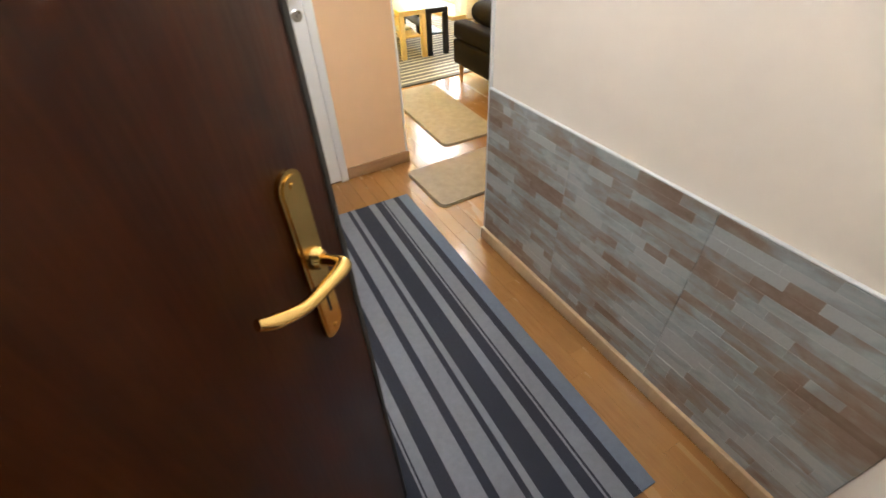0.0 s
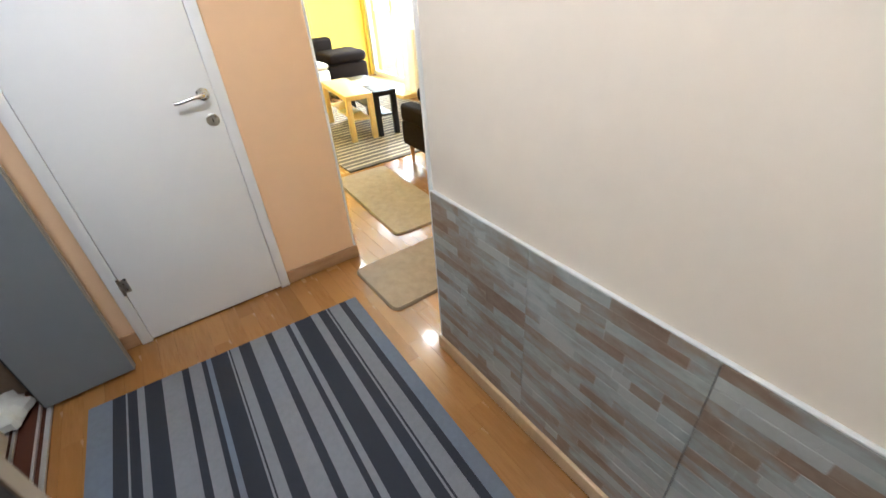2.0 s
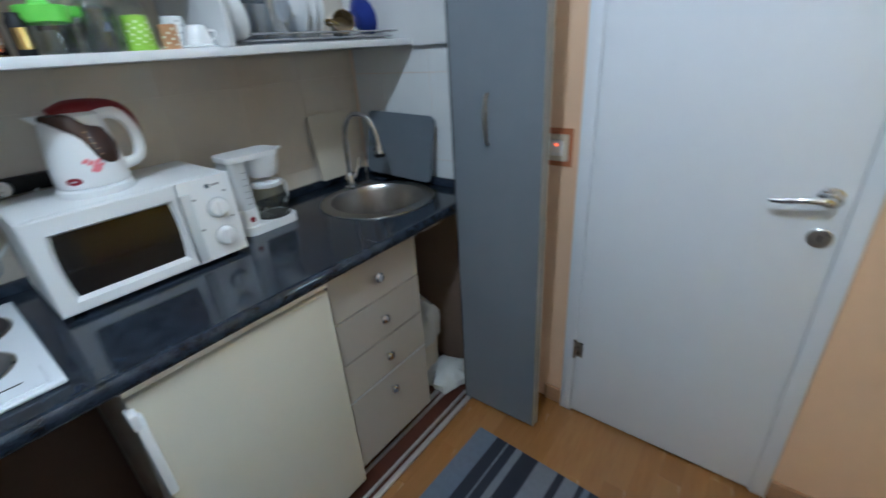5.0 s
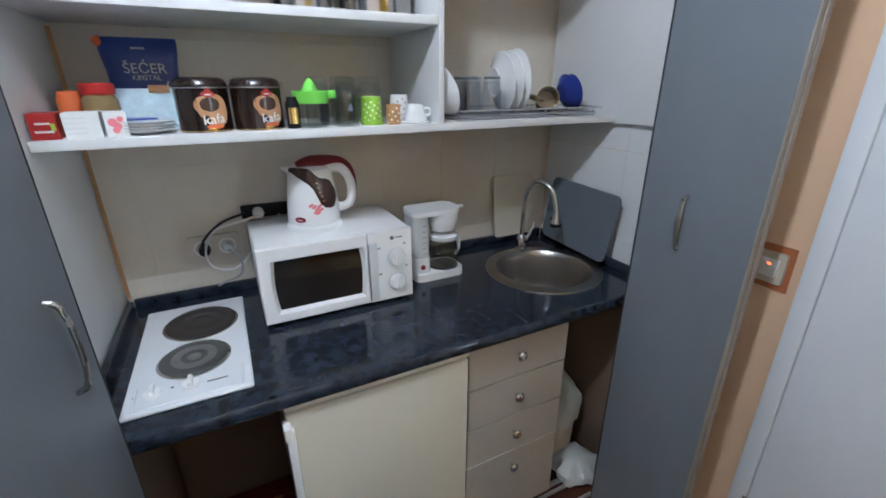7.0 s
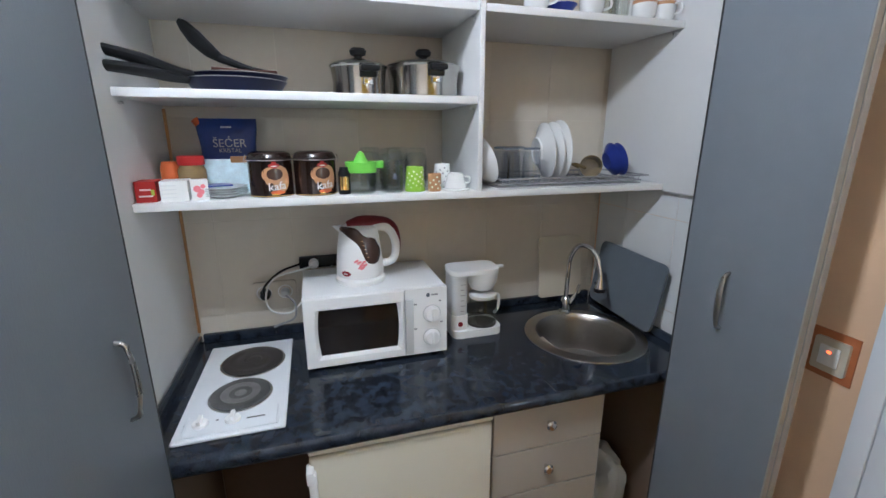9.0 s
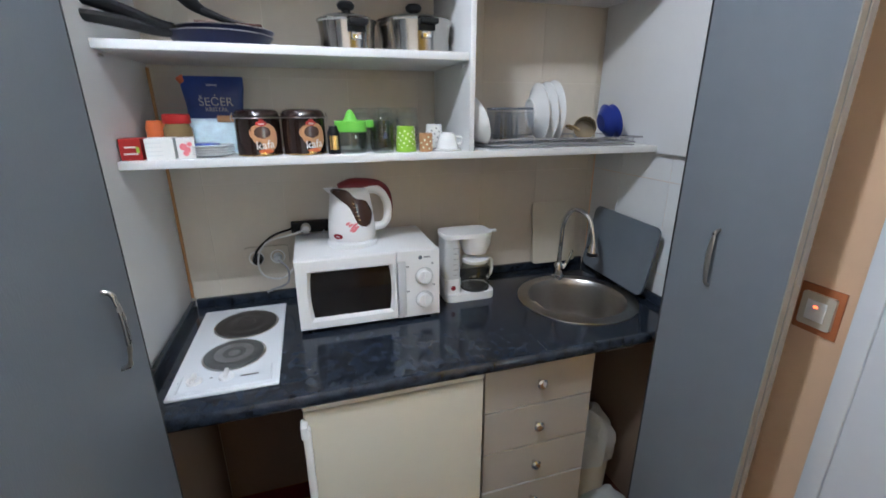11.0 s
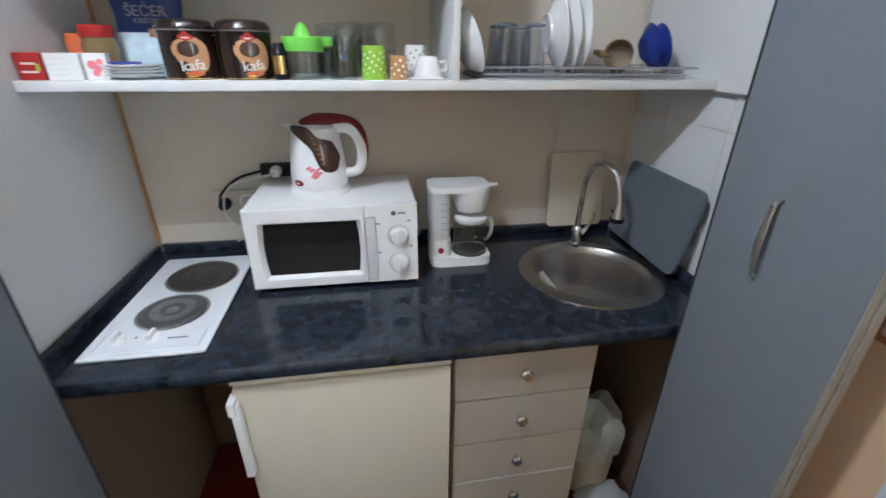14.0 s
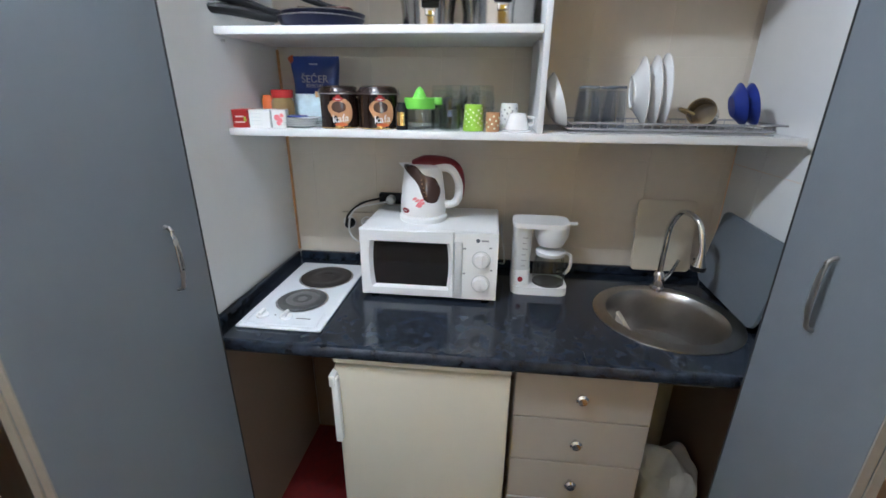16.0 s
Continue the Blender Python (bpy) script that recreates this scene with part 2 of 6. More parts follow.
def lathe(bm, prof, c=(0, 0, 0), seg=28, m=None, sx=1.0, sy=1.0, a0=0.0, a1=360.0):
    """Turns a profile of (radius, height) round the z axis."""
    full = abs(a1 - a0) >= 359.9
    n = seg if full else seg + 1
    rings, T = [], (m or Matrix()) if m else Matrix.Translation(c)
    for r, z in prof:
        if r < 1e-5:
            rings.append([bm.verts.new(T @ Vector((0, 0, z)))])
        else:
            rings.append([bm.verts.new(T @ Vector((r * sx * math.cos(radians(a0 + (a1 - a0) * i / seg)), r * sy * math.sin(radians(a0 + (a1 - a0) * i / seg)), z))) for i in range(n)])
    for a, b in zip(rings, rings[1:]):
        for i in range(seg):
            j = (i + 1) % n if full else i + 1
            q = [a[i % len(a)], a[j % len(a)], b[j % len(b)], b[i % len(b)]]
            q = [v for k, v in enumerate(q) if v not in q[:k]]
            if len(q) > 2:
                try:
                    bm.faces.new(q)
                except ValueError:
                    pass
    return bm


def tube(bm, pts, r, seg=10, cap=True, flat=1.0, smooth=4):
    """A round bar along a smoothed line of points; r is a number or one radius a point."""
    P = [Vector(p) for p in pts]
    R = list(r) if hasattr(r, "__len__") else [r] * len(P)
    Q, S = [], []
    for i in range(len(P) - 1):
        p0, p1, p2, p3 = P[max(i - 1, 0)], P[i], P[i + 1], P[min(i + 2, len(P) - 1)]
        k = smooth if len(P) > 2 else 1
        for j in range(k):
            t = j / k
            Q.append(.5 * (2 * p1 + (p2 - p0) * t + (2 * p0 - 5 * p1 + 4 * p2 - p3) * t * t + (3 * p1 - p0 - 3 * p2 + p3) * t ** 3))
            S.append(R[i] * (1 - t) + R[i + 1] * t)
    Q.append(P[-1]), S.append(R[-1])
    up, rings = None, []
    for i, q in enumerate(Q):
        d = (Q[min(i + 1, len(Q) - 1)] - Q[max(i - 1, 0)]).normalized()
        if up is None:
            up = d.orthogonal().normalized()
        up = (up - d * up.dot(d)).normalized()
        sd = d.cross(up)
        rings.append([bm.verts.new(q + S[i] * (math.cos(2 * math.pi * k / seg) * up + flat * math.sin(2 * math.pi * k / seg) * sd)) for k in range(seg)])
    for a, b in zip(rings, rings[1:]):
        for k in range(seg):
            bm.faces.new((a[k], a[(k + 1) % seg], b[(k + 1) % seg], b[k]))
    if cap:
        bm.faces.new(rings[0][::-1]), bm.faces.new(rings[-1])
    return bm


def slab(bm, outline, z0, z1, m=None):
    """An upright prism over an outline of (x, y)."""
    T = m or Matrix()
    a = [bm.verts.new(T @ Vector((x, y, z0))) for x, y in outline]
    b = [bm.verts.new(T @ Vector((x, y, z1))) for x, y in outline]
    n = len(a)
    bm.faces.new(a[::-1]), bm.faces.new(b)
    for i in range(n):
        bm.faces.new((a[i], a[(i + 1) % n], b[(i + 1) % n], b[i]))
    return bm


def round_rect(x0, x1, y0, y1, r, k=6):
    out = []
    for cx, cy, a in ((x1 - r, y1 - r, 0), (x0 + r, y1 - r, 90), (x0 + r, y0 + r, 180), (x1 - r, y0 + r, 270)):
        out += [(cx + r * math.cos(radians(a + 90 * i / k)), cy + r * math.sin(radians(a + 90 * i / k))) for i in range(k + 1)]
    return out


def finish(bm, name, material, smooth=True):
    bmesh.ops.recalc_face_normals(bm, faces=bm.faces)
    me = bpy.data.meshes.new(name)
    if smooth:
        for f in bm.faces:
            f.smooth = True
        for e in bm.edges:
            if len(e.link_faces) == 2 and e.calc_face_angle(0) > radians(32):
                e.smooth = False
    bm.to_mesh(me)
    bm.free()
    me.materials.append(material)
    return me


def structure(name, bm, material, label="", smooth=True):
    return tagged(new(name, finish(bm, name, material, smooth)), label, kind="structure")


def thing(name, label, category, at=(0, 0, 0), rz=0, group="", kind=""):
    ob = new(name)
    ob.matrix_world = pose(*at, 0, 0, rz)
    ob.empty_display_size = .05
    return tagged(ob, label, category, group, kind)


def part(name, bm, material, parent, label="", at=None, smooth=True):
    """Links a bmesh as one mesh under a thing or part; its places are the parent's own."""
    ob = new(name, finish(bm, name, material, smooth))
    ob.parent = parent
    if at is not None:
        ob.matrix_basis = at
    return tagged(ob, label)


def solo(name, bm, material, label, category, m=None, group="", kind=""):
    ob = new(name, finish(bm, name, material))
    if m is not None:
        ob.matrix_world = m
    return tagged(ob, label, category, group, kind)


# ---- the structure: hall, kitchen niche, living room ----
CEIL = 2.55
bm = bm_new()
bx(bm, -1.0, 5.6, 2.6, 11.6, -.14, -.012)
structure("floor", bm, M["subfloor"], "subfloor under the oak strips")
bm = bm_new()
bx(bm, -1.0, 4.2, 2.6, 11.3, CEIL, CEIL + .12)
structure("ceiling", bm, M["ceil"], "plain white painted ceiling")

bm = bm_new()
bx(bm, -.86, -.66, 4.85, 6.9, 0, CEIL)
structure("wall_niche_back", bm, M["grout"], "wall behind the kitchenette")
bm = bm_new()
bx(bm, -.86, 0.0, 4.2125, 4.975, 0, CEIL)
structure("wall_west", bm, M["peach"], "peach wall beside the kitchenette")
# bathroom wall with the white door's opening
DX0, DX1, DH = .375, 1.09, 2.06
bm = bm_new()
bx(bm, -.66, DX0, 6.62, 6.74, 0, CEIL)
bx(bm, DX1, 1.5, 6.62, 6.74, 0, CEIL)
bx(bm, DX0, DX1, 6.62, 6.74, DH, CEIL)
structure("wall_north", bm, M["peach"], "peach painted wall with the white door")
bm = bm_new()
bx(bm, 1.38, 1.5, 6.742, 11.1, 0, CEIL)
structure("wall_bathroom_side", bm, M["yellow"], "yellow side wall of the living room")
# wall with the clad dado
bm = bm_new()
bx(bm, 1.5, 1.62, 4.05, 5.70, 0, CEIL)
structure("wall_east", bm, M["cream"], "cream wall above the stone-look cladding")
bm = bm_new()
bx(bm, 1.622, 2.6, 5.58, 5.70, 0, CEIL)
structure("wall_passage_south", bm, M["cream"], "cream wall of the passage")
bm = bm_new()
bx(bm, 2.48, 2.6, 5.702, 6.83, 0, CEIL)
bx(bm, 2.48, 4.12, 6.832, 6.95, 0, CEIL)
structure("wall_pier", bm, M["yellow"], "yellow wall end beside the living room opening")
bm = bm_new()
bx(bm, 1.38, 4.12, 11.102, 11.22, 0, CEIL)
structure("wall_living_north", bm, M["yellow"], "yellow end wall of the living room")
# window wall: balcony door y 9.5-11.05, window y 7.35-8.95
WX = 3.9
bm = bm_new()
bx(bm, WX, WX + .14, 6.952, 7.35, 0, CEIL)
bx(bm, WX, WX + .14, 7.35, 8.95, 0, .95)
bx(bm, WX, WX + .14, 7.35, 8.95, 2.25, CEIL)
bx(bm, WX, WX + .14, 8.95, 9.5, 0, CEIL)
bx(bm, WX, WX + .14, 9.5, 11.05, 2.25, CEIL)
bx(bm, WX, WX + .14, 11.05, 11.1, 0, CEIL)
structure("wall_living_east", bm, M["yellow"], "yellow window wall of the living room")
# entrance wall, with the open doorway
EX0, EX1 = .02, .92
bm = bm_new()
bx(bm, -.86, EX0 - .04, 4.05, 4.2118, 0, CEIL)
bx(bm, EX1 + .04, 1.4995, 4.05, 4.2118, 0, CEIL)
bx(bm, EX0 - .04, EX1 + .04, 4.05, 4.2118, 2.1, CEIL)
structure("wall_south", bm, M["cream"], "cream wall round the entrance doorway")
bm = bm_new()
bx(bm, -.9, 1.9, 2.62, 2.74, 0, CEIL)
bx(bm, -1.0, -.86, 2.62, 4.05, 0, CEIL)
bx(bm, 1.8, 1.92, 2.74, 4.05, 0, CEIL)
structure("wall_landing", bm, M["white_wall"], "plain wall of the landing outside")


def lettering(words, size, material, parent, m, depth=.0004, squeeze=1.0):
    """Flat raised letters in the built-in font, as a mesh part; m turns the text's own x, y plane onto its surface."""
    cu = bpy.data.curves.new("lettering", 'FONT')
    cu.body, cu.size, cu.extrude, cu.align_x, cu.align_y, cu.space_character = words, size, depth, 'CENTER', 'CENTER', 1.0
    ob = bpy.data.objects.new("lettering", cu)
    scene.collection.objects.link(ob)
    me = bpy.data.meshes.new_from_object(ob.evaluated_get(bpy.context.evaluated_depsgraph_get()))
    bpy.data.objects.remove(ob)
    me.transform(m @ Matrix.Diagonal((squeeze, 1, 1, 1)))
    me.materials.clear()
    me.materials.append(material)
    out = new("lettering", me)
    out.parent = parent
    return out


# faces towards +x: the text's x runs along +y, its y along +z
FACE_X = Matrix(((0, 0, 1, 0), (1, 0, 0, 0), (0, 1, 0, 0), (0, 0, 0, 1)))


# ---- the kitchenette's fixed parts ----
bm = bm_new()
bx(bm, -.658, .033, 4.977, 4.995, 0, CEIL - .002, .001)
t = thing("niche_side_panel", "white melamine side panel of the kitchenette niche", "panel")
part("board", bm, M["white_board"], t)
bm = bm_new()
bx(bm, .0333, .035, 4.9768, 4.9952, 0, CEIL - .002, .0004, 1)
part("edge_band", bm, M["off_plastic"], t)
bm = bm_new()
bx(bm, -.64, -.002, 6.598, 6.616, 1.424, CEIL - .002, .001)
t = thing("upper_side_panel", "white melamine upper side panel above the sink", "panel")
part("board", bm, M["white_board"], t)
bm = bm_new()
bx(bm, -.0018, .0, 6.5978, 6.6162, 1.424, CEIL - .002, .0004, 1)
part("edge_band", bm, M["off_plastic"], t)
bm = bm_new()
bx(bm, -.636, -.004, 6.5975, 6.6165, 1.4215, 1.4238, .0004, 1)
part("bottom_edge_band", bm, M["off_plastic"], t)
bm = bm_new()
bx(bm, -.650, -.641, 4.9955, 5.004, .933, 1.42, .002)
bx(bm, -.650, -.641, 4.9955, 5.004, 1.45, 1.69, .002)
solo("corner_batten", bm, M["leg_wood"], "thin orange-brown wooden corner batten on the tiles", "batten")
# shelves
SHELVES = thing("wall_shelves", "white melamine wall shelving with open compartments", "shelves", (-.285, 5.0, 1.43))
def shelf_board(y0, y1, z, name="shelf"):
    bm = bm_new()
    bx(bm, -.37, 0, y0, y1, z - .003, z + .018, .0015)
    ob = part(name, bm, M["white_board"], SHELVES)
    return ob
shelf_board(-.003, 1.597, 0.0)
shelf_board(-.003, .898, .272)
shelf_board(-.003, .898, .515)
shelf_board(.918, 1.597, .515)
shelf_board(-.003, .898, .80)
shelf_board(.918, 1.597, .80)
bm = bm_new()
bx(bm, -.37, .003, .90, .916, .0185, 1.10, .0015)
part("divider", bm, M["white_board"], SHELVES)
for yy, zz in ((.893, .257), (.893, .500), (.003, .257), (1.59, .500)):
    bm = bm_new()
    lathe(bm, [(0, 0), (.004, 0), (.004, .010), (0, .010)], m=Matrix.Translation((-.03, yy, zz)) @ Matrix.Rotation(radians(90), 4, 'X') @ Matrix.Translation((0, 0, -.005)), seg=8)
    part("shelf_peg", bm, M["chrome"], SHELVES)

# worktop with a round cut-out for the sink
SX, SY, SR = -.305, 6.345, .205


def ring_sheet(bm, out, hole, z):
    """A sheet between an outer ring and a hole ring with the same count of points."""
    a = [bm.verts.new((x, y, z)) for x, y in out]
    b = [bm.verts.new((x, y, z)) for x, y in hole]
    n = len(a)
    for i in range(n):
        bm.faces.new((a[i], a[(i + 1) % n], b[(i + 1) % n], b[i]))
    return a, b


def square_ring(x0, x1, y0, y1, cx, cy, n):
    out = []
    for i in range(n):
        c, s = math.cos(2 * math.pi * i / n), math.sin(2 * math.pi * i / n)
        k = min(((x1 - cx) / c) if c > 1e-6 else ((x0 - cx) / c) if c < -1e-6 else 9, ((y1 - cy) / s) if s > 1e-6 else ((y0 - cy) / s) if s < -1e-6 else 9)
        out.append((cx + k * c, cy + k * s))
    return out


bm = bm_new()
N = 48
hx = [(SX + (SR - .012) * math.cos(2 * math.pi * i / N), SY + (SR - .012) * math.sin(2 * math.pi * i / N)) for i in range(N)]
top, hole = ring_sheet(bm, square_ring(-.64, -.012, 6.05, 6.6, SX, SY, N), hx, .90)
low = [bm.verts.new((v.co.x, v.co.y, .862)) for v in hole]
for i in range(N):
    bm.faces.new((hole[i], hole[(i + 1) % N], low[(i + 1) % N], low[i]))
bx(bm, -.64, -.012, 4.998, 6.05, .862, .90)
# post-formed round nose
prof = [(-.012, .90), (-.005, .8985), (0, .893), (.002, .884), (.001, .872), (-.004, .864), (-.012, .861)]
va = [[bm.verts.new((x, y, z)) for x, z in prof] for y in (4.998, 6.6)]
for i in range(len(prof) - 1):
    bm.faces.new((va[0][i], va[0][i + 1], va[1][i + 1], va[1][i]))
bm.faces.new(va[0]), bm.faces.new(va[1][::-1])
# underside and ends
bx(bm, -.64, -.012, 4.998, 5.86, .858, .8615)
WT = thing("worktop", "dark slate-look laminate worktop with a rounded front edge", "worktop", (0, 0, 0))
part("top", bm, M["counter"], WT)
for nm, b in (("upstand", (-.64, -.622, 5.014, 6.582, .9004, .932)), ("upstand", (-.62, -.02, 4.9985, 5.013, .9004, .932)), ("upstand", (-.62, -.02, 6.583, 6.598, .9004, .932))):
    bm = bm_new()
    bx(bm, *b, .003)
    part(nm, bm, M["counter"], WT)
bm = bm_new()
bx(bm, -.05, -.03, 6.275, 6.38, .842, .858, .002)
part("support_rail", bm, M["drawer_body"], WT)
bm = bm_new()
bx(bm, -.62, -.05, 6.578, 6.598, .016, .858, .002)
part("support_panel", bm, M["niche_brown"], WT, "brown side panel under the sink")

# sink
SINK = thing("sink", "round stainless steel inset sink in the worktop", "sink", (SX, SY, .90))
bm = bm_new()
lathe(bm, [(SR + .012, .0005), (SR + .011, .004), (SR - .004, .006), (SR - .028, .005), (SR - .034, -.003), (SR - .040, -.02), (SR - .047, -.12), (SR - .055, -.14), (SR - .075, -.152), (.05, -.157), (.035, -.160), (0, -.160)], seg=48)
part("bowl", bm, M["steel"], SINK)
bm = bm_new()
lathe(bm, [(.0, -.1545), (.030, -.1545), (.036, -.152), (.034, -.150), (.02, -.1515), (0, -.1505)], seg=24)
part("drain", bm, M["chrome"], SINK)
bm = bm_new()
bx(bm, -.02, .02, -.004, .004, -.149, -.147)
part("drain_slot", bm, M["black"], SINK)
# tap
TAP = thing("kitchen_tap", "chrome gooseneck kitchen tap with a spray head", "tap", (-.50, 6.385, .90))
bm = bm_new()
lathe(bm, [(0, .0), (.026, 0), (.026, .012), (.02, .018), (.019, .055), (.016, .062), (.011, .07), (0, .07)], seg=24)
part("body", bm, M["chrome"], TAP)
bm = bm_new()
tube(bm, [(0, 0, .06), (.002, .0, .16), (.006, .003, .24), (.035, .015, .292), (.075, .03, .298), (.11, .044, .275), (.13, .052, .225), (.137, .054, .19)], .0094, 12, smooth=6)
part("spout", bm, M["chrome"], TAP)
bm = bm_new()
lathe(bm, [(.009, .195), (.012, .185), (.015, .165), (.021, .15), (.021, .135), (.0, .135)], c=(.137, .054, 0), seg=20)
part("spray_head", bm, M["chrome"], TAP)
bm = bm_new()
lathe(bm, [(.0215, .150), (.0225, .147), (.0225, .139), (.0215, .136), (0, .1345)], c=(.137, .054, 0), seg=20)
bx(bm, .110, .122, .046, .062, .158, .168, .002)
part("spray_ring", bm, M["black"], TAP)
bm = bm_new()
tube(bm, [(.005, .016, .045), (.016, .03, .075), (.022, .044, .125)], [.009, .006, .0045], 10)
part("lever", bm, M["chrome"], TAP)

# tiles of the splashback and of the side wall
TW, TH = .25, .34
tile_me = {}


def tile_piece(parent, w, h, axis, x, y, z, material):
    key = (round(w, 3), round(h, 3), axis, material.name)
    if key not in tile_me:
        b = bm_new()
        if axis == 'x':
            bx(b, 0, .0016, .0008, w - .0008, .0008, h - .0008, .0004, 1)
        else:
            bx(b, .0006, w - .0006, -.0018, 0, .0006, h - .0006, .0005, 1)
        tile_me[key] = finish(b, "tile", material, False)
    ob = new("tile", tile_me[key])
    ob.location, ob.parent = (x, y, z), parent
    return ob


TB = thing("tile_splashback", "beige glazed wall tiles behind the worktop", "tiles", (0, 0, 0), kind="structure")
for r in range(-2, 5):
    z0 = max(.987 + TH * r, .55)
    z1 = min(.987 + TH * (r + 1), CEIL - .004)
    for k in range(8):
        y0, y1 = 4.840 + TW * k, 4.840 + TW * (k + 1)
        y0, y1 = max(y0, 4.999), min(y1, 6.617)
        if y1 - y0 > .01 and z1 - z0 > .02:
            tile_piece(TB, y1 - y0, z1 - z0, 'x', -.6598, y0, z0, M["tile"])
TS = thing("tile_side_wall", "pale glazed wall tiles beside the sink", "tiles", (0, 0, 0), kind="structure")
for z0, z1 in ((.66, .998), (.998, 1.328), (1.328, 1.66)):
    for x0, x1 in ((-.65, -.48), (-.48, -.23), (-.23, .02), (.02, .10)):
        tile_piece(TS, x1 - x0, z1 - z0, 'y', x0, 6.6198, z0, M["tile_white"])

# hob
HOB = thing("hob", "white enamelled two-ring electric hob set in the worktop", "hob", (-.31, 5.185, .90))
bm = bm_new()
bx(bm, -.245, .245, -.13, .13, .0006, .011, .005, 3)
part("panel", bm, M["enamel"], HOB)
bm = bm_new()
for a in ((.150, .232, -.112, -.106), (.150, .232, .106, .112), (.226, .232, -.106, .106)):
    bx(bm, a[0], a[1], a[2], a[3], .010, .0135, .0012, 1)
part("raised_rim", bm, M["enamel"], HOB)
for cx, cy, r, mt, lab in ((-.11, .015, .090, "iron", "dark cast iron ring"), (.075, .004, .077, "iron_worn", "worn grey cast iron ring")):
    bm = bm_new()
    lathe(bm, [(r + .006, .0105), (r + .006, .013), (r, .0145), (r - .001, .012)], c=(cx, cy, 0), seg=40)
    ring = part("hotplate", bm, M["chrome"], HOB, lab)
    bm = bm_new()
    lathe(bm, [(r, .0115), (r, .017), (r - .004, .019), (r * .72, .019), (r * .70, .0183), (r * .5, .0183), (r * .48, .019), (.026, .019), (.024, .0175), (0, .0175)], c=(cx, cy, 0), seg=40)
    part("plate", bm, M[mt], ring)
    if mt == "iron_worn":
        for r0, r1 in ((.030, .052), (.0, .016)):
            bm = bm_new()
            lathe(bm, [(r0, .0193), (r0 + .002, .0197), (r1 - .004, .0197), (r1, .0193)] if r0 else [(r1, .0184), (r1 - .003, .0190), (0, .0190)], c=(cx, cy, 0), seg=32)
            part("worn_band", bm, M["iron_pale"], ring, "scoured paler iron")
for cy in (-.075, .0):
    bm = bm_new()
    lathe(bm, [(.019, .0108), (.019, .016), (.017, .019), (0, .019)], c=(.185, cy, 0), seg=24)
    bx(bm, .168, .202, cy - .005, cy + .005, .018, .030, .002, 2)
    part("knob", bm, M["white_plastic"], HOB)
for cy, cx, w in ((.055, .188, .022), (-.038, .176, .003), (-.112, .18, .002)):
    bm = bm_new()
    bx(bm, cx - .002, cx + .002, cy - w, cy + w, .0108, .0116)
    part("marking", bm, M["black"], HOB)

# small fridge
FR = thing("fridge", "ivory enamelled undercounter fridge with a closed door", "fridge", (-.02, 5.6125, 0))
bm = bm_new()
bx(bm, -.56, -.045, -.2475, .2475, .03, .838, .004)
part("body", bm, M["fridge"], FR)
bm = bm_new()
bx(bm, -.57, .004, -.2485, .2485, .840, .857, .005)
part("top_panel", bm, M["fridge"], FR)
bm = bm_new()
bx(bm, -.042, .0, -.2475, .2475, .05, .829, .006, 3)
FD = part("door", bm, M["fridge"], FR)
bm = bm_new()
bx(bm, -.046, -.0425, -.24, .24, .055, .826)
part("door_gasket", bm, M["off_plastic"], FR)
bm = bm_new()
bx(bm, .0005, .024, -.252, -.232, .575, .80, .005, 2)
bx(bm, -.012, .028, -.256, -.238, .775, .812, .004, 2)
part("handle", bm, M["white_plastic"], FD, "white plastic bar handle")
for yy in (-.2, .2):
    bm = bm_new()
    lathe(bm, [(0, 0), (.018, 0), (.018, .03), (0, .03)], c=(-.08, yy, 0), seg=14)
    part("foot", bm, M["black"], FR)

# drawer unit
DU = thing("drawer_unit", "beige four-drawer kitchen unit with shiny knobs", "drawer unit", (-.045, 6.0625, 0))
bm = bm_new()
bx(bm, -.55, -.02, -.189, -.173, .07, .84, .001)
bx(bm, -.55, -.02, .173, .189, .07, .84, .001)
bx(bm, -.55, -.02, -.173, .173, .07, .086)
bx(bm, -.55, -.53, -.173, .173, .09, .84)
part("carcass", bm, M["drawer_body"], DU)
for z0, z1 in ((.690, .842), (.533, .685), (.380, .528), (.082, .373)):
    bm = bm_new()
    bx(bm, -.0175, .0, -.1875, .1875, z0, z1, .0012, 1)
    dr = part("drawer", bm, M["drawer"], DU)
    zk = {.690: .772, .533: .615, .380: .462, .082: .312}[z0]
    bm = bm_new()
    lathe(bm, [(0, 0), (.006, 0), (.0055, .010), (.0165, .016), (.0175, .021), (.012, .026), (0, .0275)], m=Matrix.Translation((.0002, -.006, zk)) @ Matrix.Rotation(radians(90), 4, 'Y'), seg=16)
    part("knob", bm, M["chrome"], dr)
bm = bm_new()
bx(bm, -.0185, .0014, -.1875, .1875, .3735, .379, .0008, 1)
part("edge_strip", bm, M["alu"], DU)
bm = bm_new()
bx(bm, -.5, -.06, -.179, .179, 0, .068, .001)
part("plinth", bm, M["plinth"], DU)

# microwave
MW = thing("microwave", "white microwave oven with two dials and a dark window", "microwave", (-.31, 5.5905, .90))
W2 = .2245
bm = bm_new()
bx(bm, -.31, -.022, -W2, W2, .012, .243, .008, 3)
part("case", bm, M["white_plastic"], MW)
bm = bm_new()
T = Matrix(((0, 0, 1, 0), (1, 0, 0, 0), (0, 1, 0, 0), (0, 0, 0, 1)))


